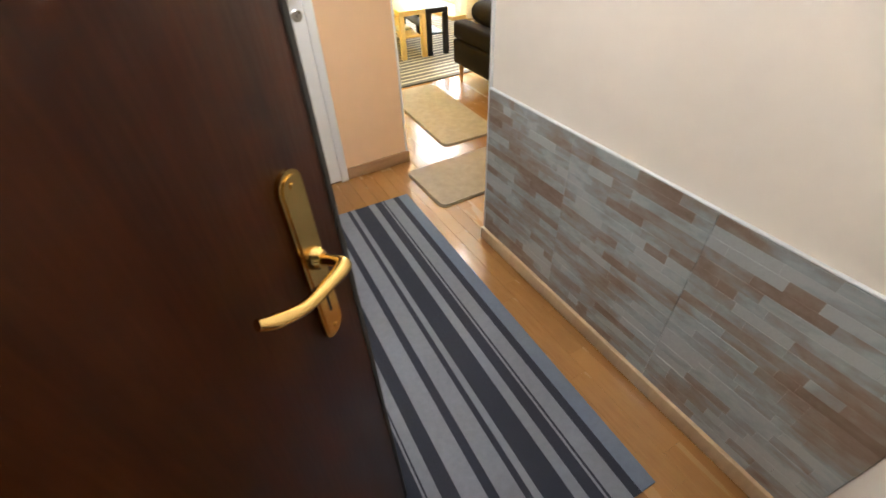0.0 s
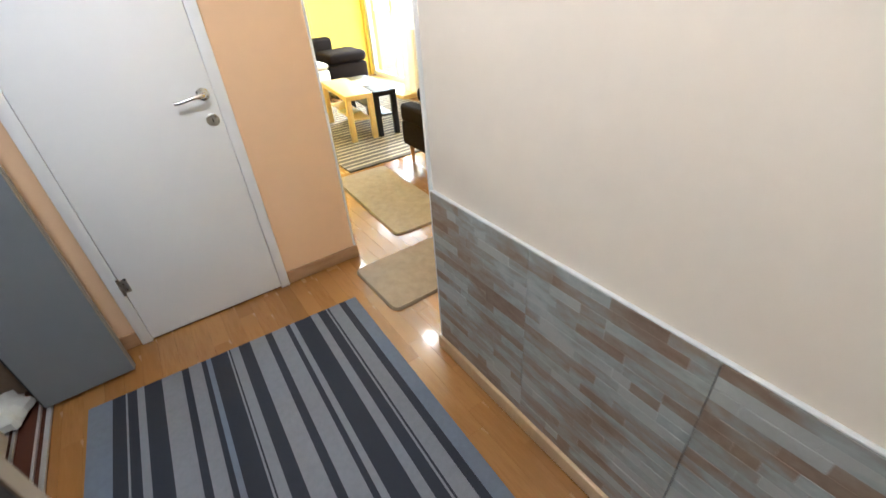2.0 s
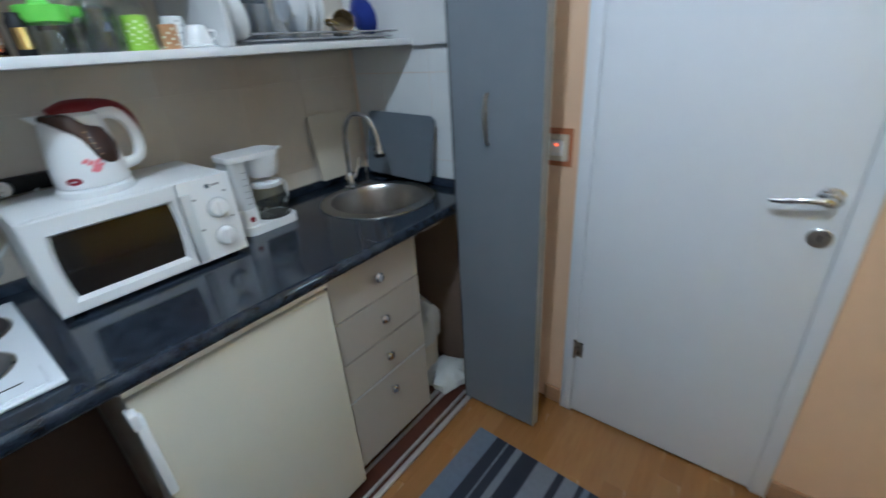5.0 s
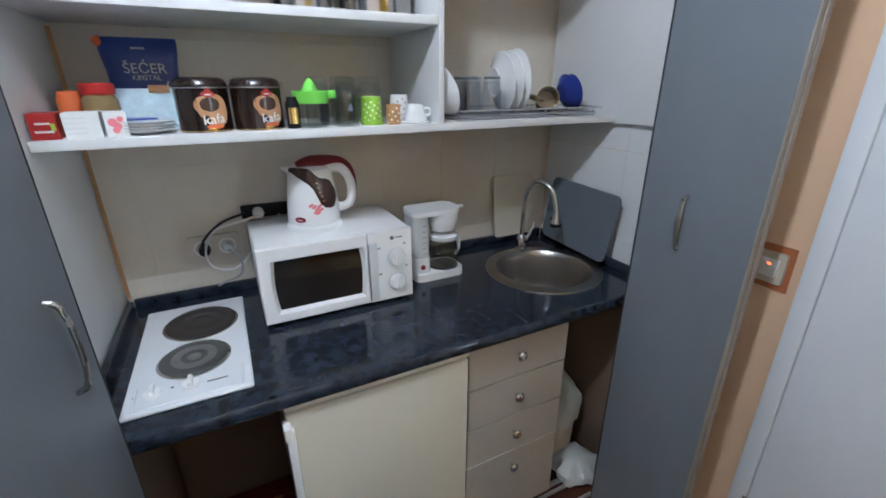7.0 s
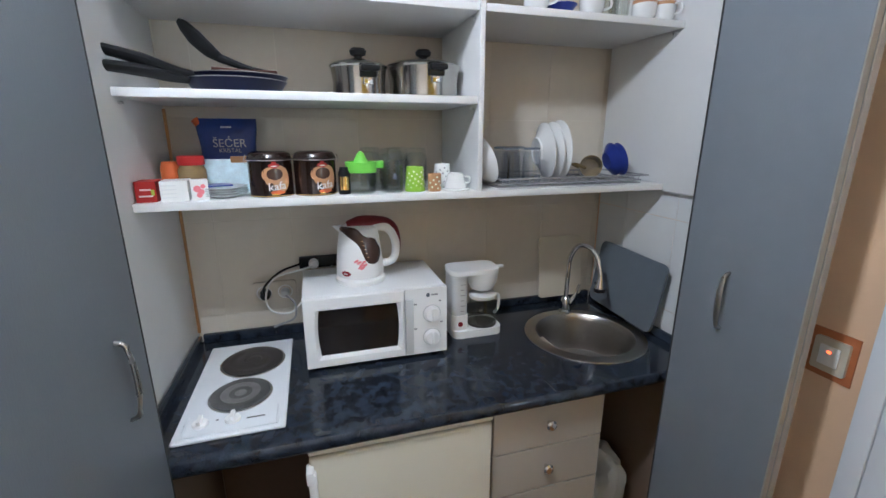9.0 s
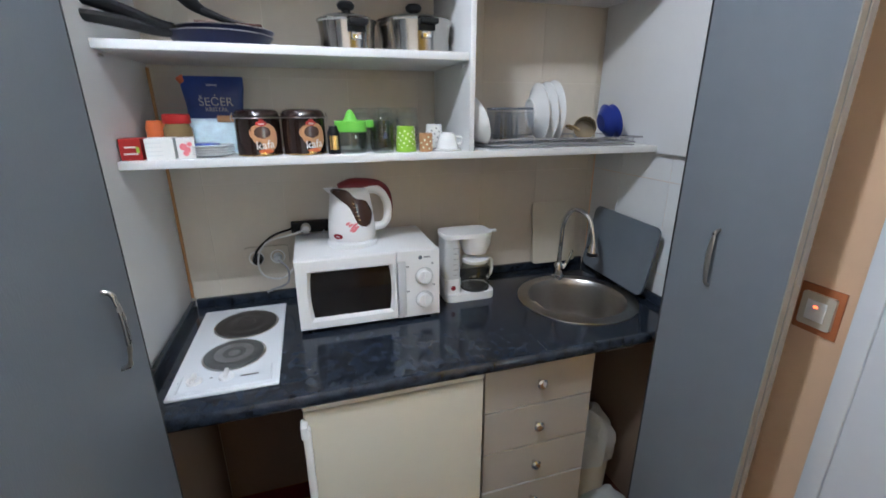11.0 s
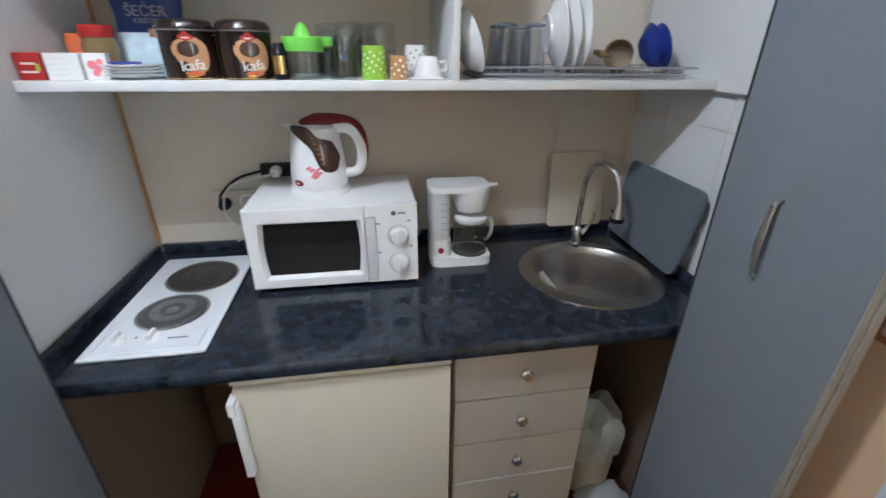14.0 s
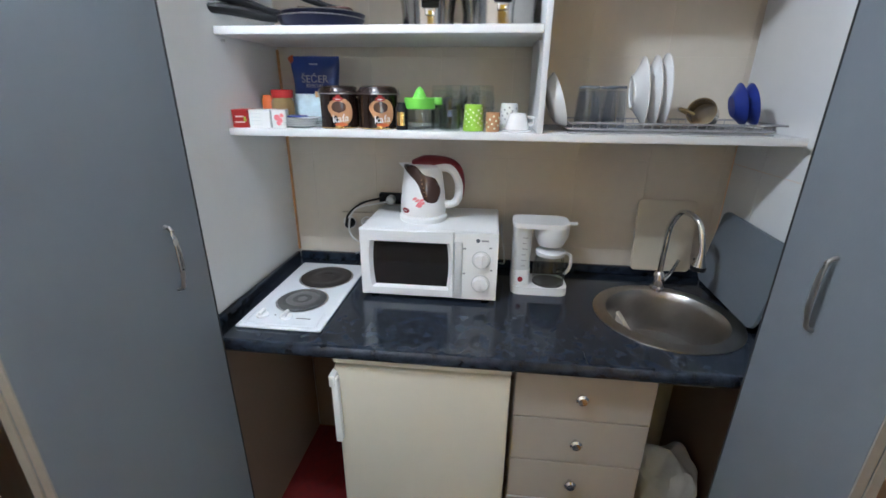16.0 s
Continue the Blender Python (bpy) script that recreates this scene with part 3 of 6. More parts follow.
def frame_plate(bm, y0, y1, z0, z1, iy0, iy1, iz0, iz1, x0, x1, bow=0.0):
    """A plate with a window in it whose upright sides bow."""
    k = 8
    def ring(a0, a1, b0, b1, bw):
        pts = [(a0 + (a1 - a0) * i / k, b0) for i in range(k)] + [(a1 + bw * 4 * (i / k) * (1 - i / k), b0 + (b1 - b0) * i / k) for i in range(k)]
        pts += [(a1 - (a1 - a0) * i / k, b1) for i in range(k)] + [(a0 + bw * 4 * (i / k) * (1 - i / k) * -1, b1 - (b1 - b0) * i / k) for i in range(k)]
        return pts
    o, n = ring(y0, y1, z0, z1, 0), ring(iy0, iy1, iz0, iz1, bow)
    n2 = ring(iy0 + .01, iy1 - .01, iz0 + .008, iz1 - .008, bow)
    V = [[bm.verts.new((x, a, b)) for a, b in r] for r, x in ((o, x0), (o, x1 - .003), ([(a + (.003 if a < (y0 + y1) / 2 else -.003), b + (.003 if b < (z0 + z1) / 2 else -.003)) for a, b in o], x1), (n, x1), (n2, x0 + .006))]
    for a, b in zip(V, V[1:]):
        for i in range(len(a)):
            j = (i + 1) % len(a)
            bm.faces.new((a[i], a[j], b[j], b[i]))


bm = bm_new()
frame_plate(bm, -W2 + .001, .083, .014, .242, -.188, .070, .040, .205, -.0215, .0, .006)
MD = part("door", bm, M["white_plastic"], MW)
bm = bm_new()
bx(bm, -.021, -.015, -.19, .072, .040, .206)
part("window", bm, M["mw_glass"], MD, "dark perforated oven window")
bm = bm_new()
slab(bm, [(.085, .014), (W2 - .001, .014), (W2 - .001, .242), (.085, .242)], -.0215, -.001, T)
MP = part("control_panel", bm, M["white_plastic"], MW)
bm = bm_new()
bx(bm, -.012, .004, .085, .112, .02, .21, .004, 2)
part("door_button", bm, M["off_plastic"], MP)
for zk in (.154, .072):
    bm = bm_new()
    R90 = Matrix.Translation((-.0008, .172, zk)) @ Matrix.Rotation(radians(90), 4, 'Y')
    lathe(bm, [(.030, 0), (.030, .002), (.0275, .003), (.0275, .0012)], m=R90, seg=30)
    dial = part("dial", bm, M["off_plastic"], MP)
    bm = bm_new()
    lathe(bm, [(.0255, 0), (.024, .013), (.021, .016), (0, .0165)], m=R90, seg=30)
    bx(bm, .012, .021, .168, .176, zk - .02, zk + .02, .002, 2)
    part("knob", bm, M["white_plastic"], dial)
bm = bm_new()
lathe(bm, [(.0065, 0), (.0065, .001), (0, .001)], m=Matrix.Translation((-.0008, .160, .218)) @ Matrix.Rotation(radians(90), 4, 'Y'), seg=16)
part("badge", bm, M["cut_board"], MP)
for yy, zz, w in ((.182, .218, .011), (.118, .19, .005), (.118, .105, .005), (.205, .12, .004), (.2, .195, .004)):
    bm = bm_new()
    bx(bm, -.0009, -.0003, yy - w, yy + w, zz - .0025, zz + .0025)
    part("marking", bm, M["wire"], MP)
for xx in (-.28, -.04):
    for yy in (-.19, .19):
        bm = bm_new()
        lathe(bm, [(0, 0.0005), (.012, 0.0005), (.014, .012), (0, .012)], c=(xx, yy, 0), seg=12)
        part("foot", bm, M["black"], MW)

# kettle on the microwave
KT = thing("kettle", "white and dark red cordless electric kettle on its base", "kettle", (-.455, 5.555, 1.1432))
bm = bm_new()
lathe(bm, [(0, .0), (.080, .0), (.082, .004), (.081, .016), (.074, .021), (0, .021)], seg=36)
part("base", bm, M["white_plastic"], KT)
bm = bm_new()
lathe(bm, [(0, .022), (.074, .022), (.077, .028), (.076, .06), (.071, .11), (.063, .165), (.058, .180), (.05, .185), (0, .188)], seg=40)
KB = part("body", bm, M["white_plastic"], KT)
bm = bm_new()
slab(bm, [(-.014, -.05), (-.006, -.073), (.0, -.083), (.006, -.073), (.014, -.05)], .16, .188)
for v in bm.verts:
    if v.co.z < .17:
        v.co.y = -.05 + (v.co.y + .05) * .15
part("spout", bm, M["white_plastic"], KT)
bm = bm_new()
tube(bm, [(0, .045, .182), (0, .085, .180), (0, .110, .158), (0, .122, .12), (0, .118, .075), (0, .10, .055), (0, .068, .052)], [.017, .016, .014, .013, .0125, .012, .014], 14, flat=1.25)
part("handle", bm, M["white_plastic"], KT)
bm = bm_new()
tube(bm, [(0, -.035, .186), (0, .005, .196), (0, .05, .197), (0, .095, .192), (0, .122, .166), (0, .131, .12), (0, .128, .08)], [.008, .012, .011, .008, .007, .006, .005], 10, flat=1.9)
part("lid_and_grip", bm, M["red_plastic"], KT, "dark red lid running into the handle's grip")
# water gauge: a curved strip on the body, above the side seen from the hall
def body_strip(r_at, a_of, z0, z1, wid, out, material, name, parent, k=14):
    b = bm_new()
    rows = []
    for i in range(k + 1):
        z = z0 + (z1 - z0) * i / k
        a, w = a_of(i / k), wid(i / k)
        row = []
        for j in range(7):
            ang = a + w * (j / 6 - .5)
            r = r_at(z) + out * (1 - abs(j / 3 - 1) ** 4)
            row.append(b.verts.new((r * math.cos(ang), r * math.sin(ang), z)))
        rows.append(row)
    for p, q in zip(rows, rows[1:]):
        for j in range(6):
            b.faces.new((p[j], p[j + 1], q[j + 1], q[j]))
    return part(name, b, material, parent)
kr = lambda z: float(np.interp(z, [.022, .028, .06, .11, .165, .186, .196], [.074, .077, .076, .071, .063, .058, .04]))
bm = bm_new()
ks = [(-1.30, .176, .188), (-1.0, .172, .189), (-.58, .158, .189), (-.25, .143, .187), (-.07, .128, .180), (.05, .105, .170), (.16, .084, .163), (.32, .073, .158), (.55, .069, .155), (.78, .072, .148), (.92, .082, .135), (1.0, .10, .12)]
grid = []
for i in range(45):
    a = -1.30 + 2.30 * i / 44
    lo, hi = (float(np.interp(a, [k[0] for k in ks], [k[c] for k in ks])) for c in (1, 2))
    col = []
    for j in range(9):
        z = lo + (hi - lo) * j / 8
        r = kr(z) + .0035 * (1 - abs(j / 4 - 1) ** 6) + .0006
        col.append(bm.verts.new((r * math.cos(a), r * math.sin(a), z)))
    grid.append(col)
for p, q in zip(grid, grid[1:]):
    for j in range(8):
        bm.faces.new((p[j], q[j], q[j + 1], p[j + 1]))
GA = part("water_gauge", bm, M["brown_plastic"], KB, "smoked brown water window sweeping down from the spout")
for k in range(5):
    body_strip(kr, lambda s, k=k: .06 + .05 * k, .146 - .013 * k, .1475 - .013 * k, lambda s: .12, .0055, M["tan"], "level_mark", KB, 3)
body_strip(kr, lambda s: -.72, .033, .050, lambda s: .46 * math.sqrt(max(.02, 1 - (2 * s - 1) ** 2)), .0012, M["maroon"], "badge", KB)
body_strip(kr, lambda s: -.72, .0400, .0430, lambda s: .24, .0018, M["off_plastic"], "badge_lettering", KB, 3)
for a, z in ((-.30, .084), (-.18, .079), (-.08, .072), (.02, .080), (.06, .070), (-.14, .064), (-.05, .061)):
    body_strip(kr, lambda s, a=a: a + .12 * s, z - .0055, z + .0055, lambda s: .17 * math.sqrt(max(.02, 1 - (2 * s - 1) ** 2)), .0009, M["pink"], "printed_petal", KB, 6)

# coffee maker
CM = thing("coffee_maker", "white filter coffee maker with a glass jug", "coffee maker", (-.455, 5.962, .9003))
bm = bm_new()
slab(bm, round_rect(-.065, .06, -.095, .095, .03), 0, .028)
part("base", bm, M["white_plastic"], CM)
bm = bm_new()
slab(bm, round_rect(-.06, .045, -.095, -.035, .02), .0285, .235)
part("tank", bm, M["off_plastic"], CM, "translucent grey water tank")
bm = bm_new()
slab(bm, round_rect(-.045, .0465, -.0965, -.033, .018), .0286, .085)
part("switch_housing", bm, M["white_plastic"], CM)
bm = bm_new()
lathe(bm, [(0, 0), (.009, 0), (.009, .003), (0, .004)], m=Matrix.Translation((.0464, -.066, .052)) @ Matrix.Rotation(radians(90), 4, 'Y'), seg=16)
part("switch", bm, M["maroon"], CM)
for i in range(6):
    bm = bm_new()
    bx(bm, .0452, .0462, -.066, -.052 + .004 * (i % 2), .10 + .02 * i, .1025 + .02 * i)
    part("level_mark", bm, M["wire"], CM)
bm = bm_new()
slab(bm, round_rect(-.066, .056, -.1, .085, .035), .236, .252)
bx(bm, -.008, .008, .08, .115, .238, .248, .003)
part("lid", bm, M["white_plastic"], CM)
bm = bm_new()
lathe(bm, [(.058, .236), (.056, .20), (.042, .168), (.0, .165)], c=(0, .032, 0), seg=28)
part("filter_holder", bm, M["white_plastic"], CM)
bm = bm_new()
lathe(bm, [(.030, .030), (.052, .034), (.058, .06), (.054, .1), (.045, .13), (.046, .135), (.043, .135), (.043, .13), (.052, .1), (.056, .06), (.05, .037), (0, .034)], c=(.002, .034, 0), seg=28)
part("jug", bm, M["glass"], CM, "clear glass jug")
bm = bm_new()
lathe(bm, [(.0475, .132), (.05, .138), (.05, .146), (.03, .150), (0, .150)], c=(.002, .034, 0), seg=28)
part("jug_lid", bm, M["white_plastic"], CM)
bm = bm_new()
lathe(bm, [(.054, .0282), (.054, .031), (.05, .032), (0, .0315)], c=(.002, .034, 0), seg=28)
part("hotplate", bm, M["iron"], CM)
bm = bm_new()
tube(bm, [(-.01, .075, .135), (-.012, .105, .125), (-.012, .106, .08), (-.008, .088, .055)], .006, 8)
part("jug_handle", bm, M["white_plastic"], CM)

# sockets, power strip and cables on the tiles
SO = thing("wall_socket", "white wall socket with two plugs on the tiles", "socket", (-.6515, 5.262, 1.06))
bm = bm_new()
slab(bm, round_rect(-.075, .075, -.04, .04, .012), 0, .010, T)
part("plate", bm, M["tile"], SO)
for yy in (-.036, .036):
    bm = bm_new()
    lathe(bm, [(.026, .0101), (.026, .013), (.022, .013), (.021, .0102)], m=Matrix.Translation((0, yy, 0)) @ Matrix.Rotation(radians(90), 4, 'Y'), seg=22)
    part("socket_ring", bm, M["white_plastic"], SO)
bm = bm_new()
lathe(bm, [(0, .0102), (.017, .0102), (.019, .02), (.016, .045), (.008, .05), (0, .05)], m=Matrix.Translation((0, -.03, 0)) @ Matrix.Rotation(radians(90), 4, 'Y'), seg=18)
part("plug", bm, M["black"], SO)
bm = bm_new()
lathe(bm, [(0, .0102), (.015, .0102), (.016, .02), (.012, .04), (0, .042)], m=Matrix.Translation((0, .036, 0)) @ Matrix.Rotation(radians(90), 4, 'Y'), seg=18)
part("plug", bm, M["off_plastic"], SO)
PS = thing("power_strip", "black power strip fixed to the tiles behind the kettle", "power strip", (-.6515, 5.44, 1.165))
bm = bm_new()
bx(bm, 0, .03, -.085, .085, -.02, .02, .004)
part("body", bm, M["black"], PS)
bm = bm_new()
lathe(bm, [(0, .0305), (.017, .0305), (.018, .045), (.014, .062), (0, .065)], m=Matrix.Translation((0, -.035, 0)) @ Matrix.Rotation(radians(90), 4, 'Y'), seg=18)
part("plug", bm, M["white_plastic"], PS, "white plug")
bm = bm_new()
tube(bm, [(-.585, 5.40, 1.163), (-.56, 5.36, 1.16), (-.585, 5.27, 1.13), (-.6, 5.235, 1.06), (-.6, 5.25, 1.005), (-.6, 5.31, .99), (-.61, 5.36, 1.03), (-.62, 5.42, 1.1), (-.622, 5.47, 1.15)], .0035, 8)
solo("white_cable", bm, M["cable"], "white looped mains cable hanging from the plugs", "cable")
bm = bm_new()
tube(bm, [(-.602, 5.232, 1.06), (-.59, 5.235, 1.10), (-.59, 5.29, 1.15), (-.61, 5.35, 1.165), (-.622, 5.36, 1.166)], .004, 8)
solo("black_cable", bm, M["black"], "black mains cable from the socket to the power strip", "cable")
bm = bm_new()
tube(bm, [(-.61, 5.30, 1.055), (-.59, 5.33, 1.03), (-.6, 5.325, .97), (-.61, 5.27, .945), (-.615, 5.25, .935)], .0035, 8)
solo("grey_cable", bm, M["wire"], "grey mains cable running down behind the hob", "cable")
bm = bm_new()
tube(bm, [(-.60, 5.83, .93), (-.56, 5.845, .95), (-.55, 5.84, 1.01), (-.58, 5.83, 1.06), (-.62, 5.83, 1.08)], .003, 8)
solo("thin_cable", bm, M["cable"], "thin pale cable between microwave and coffee maker", "cable")

# chopping boards behind the sink
bm = bm_new()
slab(bm, round_rect(0, .36, 0, .255, .028), 0, .010)
m = Matrix.Translation((-.555, 6.545, .934)) @ Matrix.Rotation(radians(90 - 9), 4, 'X') @ Matrix.Rotation(radians(-2), 4, 'Z')
solo("grey_chopping_board", bm, M["cut_board"], "dark grey plastic chopping board leaning on the side wall", "chopping board", m)
bm = bm_new()
slab(bm, round_rect(0, .205, 0, .262, .014), 0, .008)
m = Matrix.Translation((-.603, 6.318, .9335)) @ Matrix.Rotation(radians(90), 4, 'Z') @ Matrix.Rotation(radians(90 - 7), 4, 'X')
solo("cream_chopping_board", bm, M["cut_white"], "cream plastic chopping board leaning on the splashback behind the tap", "chopping board", m)

# under the worktop
bm = bm_new()
bx(bm, -.64, -.05, 5.0, 5.363, .0005, .006)
RC = thing("red_carpet_piece", "piece of dark red carpet with an ochre pattern under the hob", "carpet")
part("pile", bm, M["red_rug"], RC)
for k in range(5):
    bm = bm_new()
    x = -.56 + .105 * k
    slab(bm, [(x, 5.27), (x + .055, 5.285), (x + .05, 5.30), (x + .018, 5.293), (x + .014, 5.325), (x, 5.322)], .0061, .0068)
    part("woven_motif", bm, M["ochre_yarn"], RC)
bm = bm_new()
bx(bm, -.657, -.645, 5.0, 5.363, .006, .858)
solo("niche_back_board", bm, M["niche_brown"], "brown hardboard behind the space under the hob", "panel")
bm = bm_new()
bx(bm, -.645, .0, 4.9955, 4.9985, .006, .858)
solo("niche_lining", bm, M["niche_brown"], "brown lining of the side wall under the hob", "panel")
# waste bin with a white bag
BIN = thing("waste_bin", "cream waste bin with a white plastic bag", "bin", (-.25, 6.43, .016))
bm = bm_new()
lathe(bm, [(0, .012), (.080, .012), (.092, .30), (.095, .305), (.090, .305), (.078, .02), (0, .02)], seg=28)
part("bucket", bm, M["cut_white"], BIN)
bm = bm_new()
lathe(bm, [(.094, .20), (.100, .24), (.103, .30), (.098, .335), (.08, .36), (.045, .375), (0, .378)], seg=44)
for v in bm.verts:
    a = math.atan2(v.co.y, v.co.x)
    k = 1 + .045 * math.sin(7 * a + 9 * v.co.z) + .03 * math.sin(13 * a - 20 * v.co.z)
    v.co.x, v.co.y, v.co.z = v.co.x * k, v.co.y * k, v.co.z + .03 * math.sin(3 * a + 1) * (v.co.z / .4)
part("bag", bm, M["bag"], BIN, "crumpled white plastic bag")
bm = bm_new()
lathe(bm, [(0, .0), (.085, .0), (.105, .02), (.10, .05), (.07, .075), (.03, .085), (0, .087)], seg=36, sx=.9, sy=1.0)
for v in bm.verts:
    a = math.atan2(v.co.y, v.co.x)
    k = 1 + .12 * math.sin(5 * a + 30 * v.co.z) + .07 * math.sin(11 * a)
    v.co.x, v.co.y = v.co.x * k, v.co.y * k
solo("plastic_bag", bm, M["bag"], "crumpled pale plastic bag on the niche floor", "bag", pose(-.11, 6.45, .016))
bm = bm_new()
bx(bm, -.64, -.115, 6.276, 6.6, .0005, .015)
solo("niche_floor_board", bm, M["plinth"], "dark red-brown board on the niche floor", "board")


# ---- things on the shelves ----
S1, S2, S3 = 1.4482, 1.7202, 1.9632


def carton(name, label, w, d, h, at, rz, material, deco=()):
    t = thing(name, label, "box", at, rz)
    bm = bm_new()
    bx(bm, -d, 0, -w / 2, w / 2, 0, h, .0008, 1)
    part("box", bm, material, t)
    for y0, y1, z0, z1, mt in deco:
        bm = bm_new()
        bx(bm, .0002, .0008, y0, y1, z0, z1)
        part("printed_patch", bm, mt, t)
    return t


carton("red_carton", "small red printed carton on the shelf edge", .046, .07, .052, (-.305, 5.024, S1), 4, M["red"],
       ((-.012, .012, .030, .034, M["white_card"]), (-.015, .015, .014, .018, M["white_card"]), (.012, .019, .018, .032, M["lime"])))
carton("white_carton", "small white printed carton with pink flowers", .062, .07, .052, (-.302, 5.088, S1), 6, M["white_card"],
       ((-.028, .005, .040, .042, M["off_plastic"]), (-.028, .005, .030, .032, M["off_plastic"]), (-.028, .005, .020, .022, M["off_plastic"]), (-.028, .005, .010, .012, M["off_plastic"])))
bm = bm_new()
bx(bm, -.04, 0, 0, .04, 0, .052, .0008, 1)
t = solo("floral_carton", bm, M["white_card"], "small white carton with a pink flower print", "box", pose(-.307, 5.125, S1, 0, 0, 14))
for y, z, r in ((.014, .03, .009), (.022, .022, .008), (.018, .014, .007), (.028, .036, .006)):
    bm = bm_new()
    lathe(bm, [(r, 0), (r, .0006), (0, .0006)], m=Matrix.Translation((.0003, y, z)) @ Matrix.Rotation(radians(90), 4, 'Y'), seg=9)
    part("printed_flower", bm, M["pink"], t)

JR = thing("spice_jar", "glass jar with a red screw lid", "jar", (-.43, 5.105, S1))
bm = bm_new()
lathe(bm, [(0, 0), (.034, 0), (.036, .005), (.036, .07), (.03, .082), (.03, .088), (0, .088)], seg=26)
part("jar", bm, M["amber"], JR)
bm = bm_new()
lathe(bm, [(.033, .084), (.034, .086), (.034, .106), (.031, .109), (0, .109)], seg=26)
part("lid", bm, M["red"], JR, "red screw lid")
bm = bm_new()
lathe(bm, [(0, 0), (.026, 0), (.026, .075), (.022, .085), (.022, .090), (.02, .092), (0, .092)], seg=22)
solo("spice_tub", bm, M["orange"], "orange plastic spice tub at the back", "tub", pose(-.47, 5.042, S1))

# saucers
for i in range(4):
    bm = bm_new()
    lathe(bm, [(0, .002), (.03, .0), (.034, .002), (.062, .009), (.064, .0105), (.061, .011), (.034, .005), (0, .004)], seg=36)
    solo("saucer", bm, M["porcelain"], "white porcelain saucer in a small stack", "saucer", pose(-.368, 5.188, S1 + .0062 * i), group="stack of saucers")
bm = bm_new()
slab(bm, [(-.03, -.045), (.03, -.04), (.028, .03), (-.025, .028)], 0, .004)
solo("blue_packet", bm, M["blue_bowl"], "flat blue paper packet on the saucers", "packet", pose(-.365, 5.18, S1 + .031, 0, 0, 20))

# sugar pouch
PO = thing("sugar_pouch", "blue and pale stand-up sugar pouch with an orange cap", "pouch", (-.50, 5.195, S1))
def pouch(z0, z1, mt, name, grow=0.0):
    b = bm_new()
    rows = []
    for i in range(9):
        z = z0 + (z1 - z0) * i / 8
        th = .034 * math.sqrt(max(0.004, 1 - (z / .215) ** 2)) + grow
        wd = .078 + .004 * math.sin(z * 40) + grow
        rows.append([b.verts.new((th * math.cos(a) * abs(math.cos(a)) ** -.2 if abs(math.cos(a)) > .01 else 0, wd * math.copysign(abs(math.sin(a)) ** .6, math.sin(a)), z)) for a in [2 * math.pi * k / 28 + .001 for k in range(28)]])
    for p, q in zip(rows, rows[1:]):
        for k in range(28):
            b.faces.new((p[k], p[(k + 1) % 28], q[(k + 1) % 28], q[k]))
    b.faces.new(rows[0][::-1]), b.faces.new(rows[-1])
    return part(name, b, mt, PO)
pouch(.0, .096, M["pale_pack"], "lower_print")
pouch(.0962, .21, M["blue_pack"], "upper_print")
bm = bm_new()
lathe(bm, [(0, 0), (.011, 0), (.011, .018), (0, .018)], m=Matrix.Translation((.0, -.072, .193)) @ Matrix.Rotation(radians(35), 4, 'X'), seg=14)
part("cap", bm, M["orange"], PO, "orange screw cap")
lettering("\u0160E\u0106ER", .032, M["wire"], PO, Matrix.Translation((.0338, .008, .140)) @ FACE_X)
lettering("KRISTAL", .016, M["wire"], PO, Matrix.Translation((.0350, .008, .120)) @ FACE_X)
for z, w in ((.186, .014),):
    bm = bm_new()
    bx(bm, .015, .0175, -w, w, z - .0025, z + .0025)
    part("print_line", bm, M["wire"], PO)
bm = bm_new()
bx(bm, .028, .0366, .005, .05, .086, .104, .002)
part("label_patch", bm, M["tan"], PO)

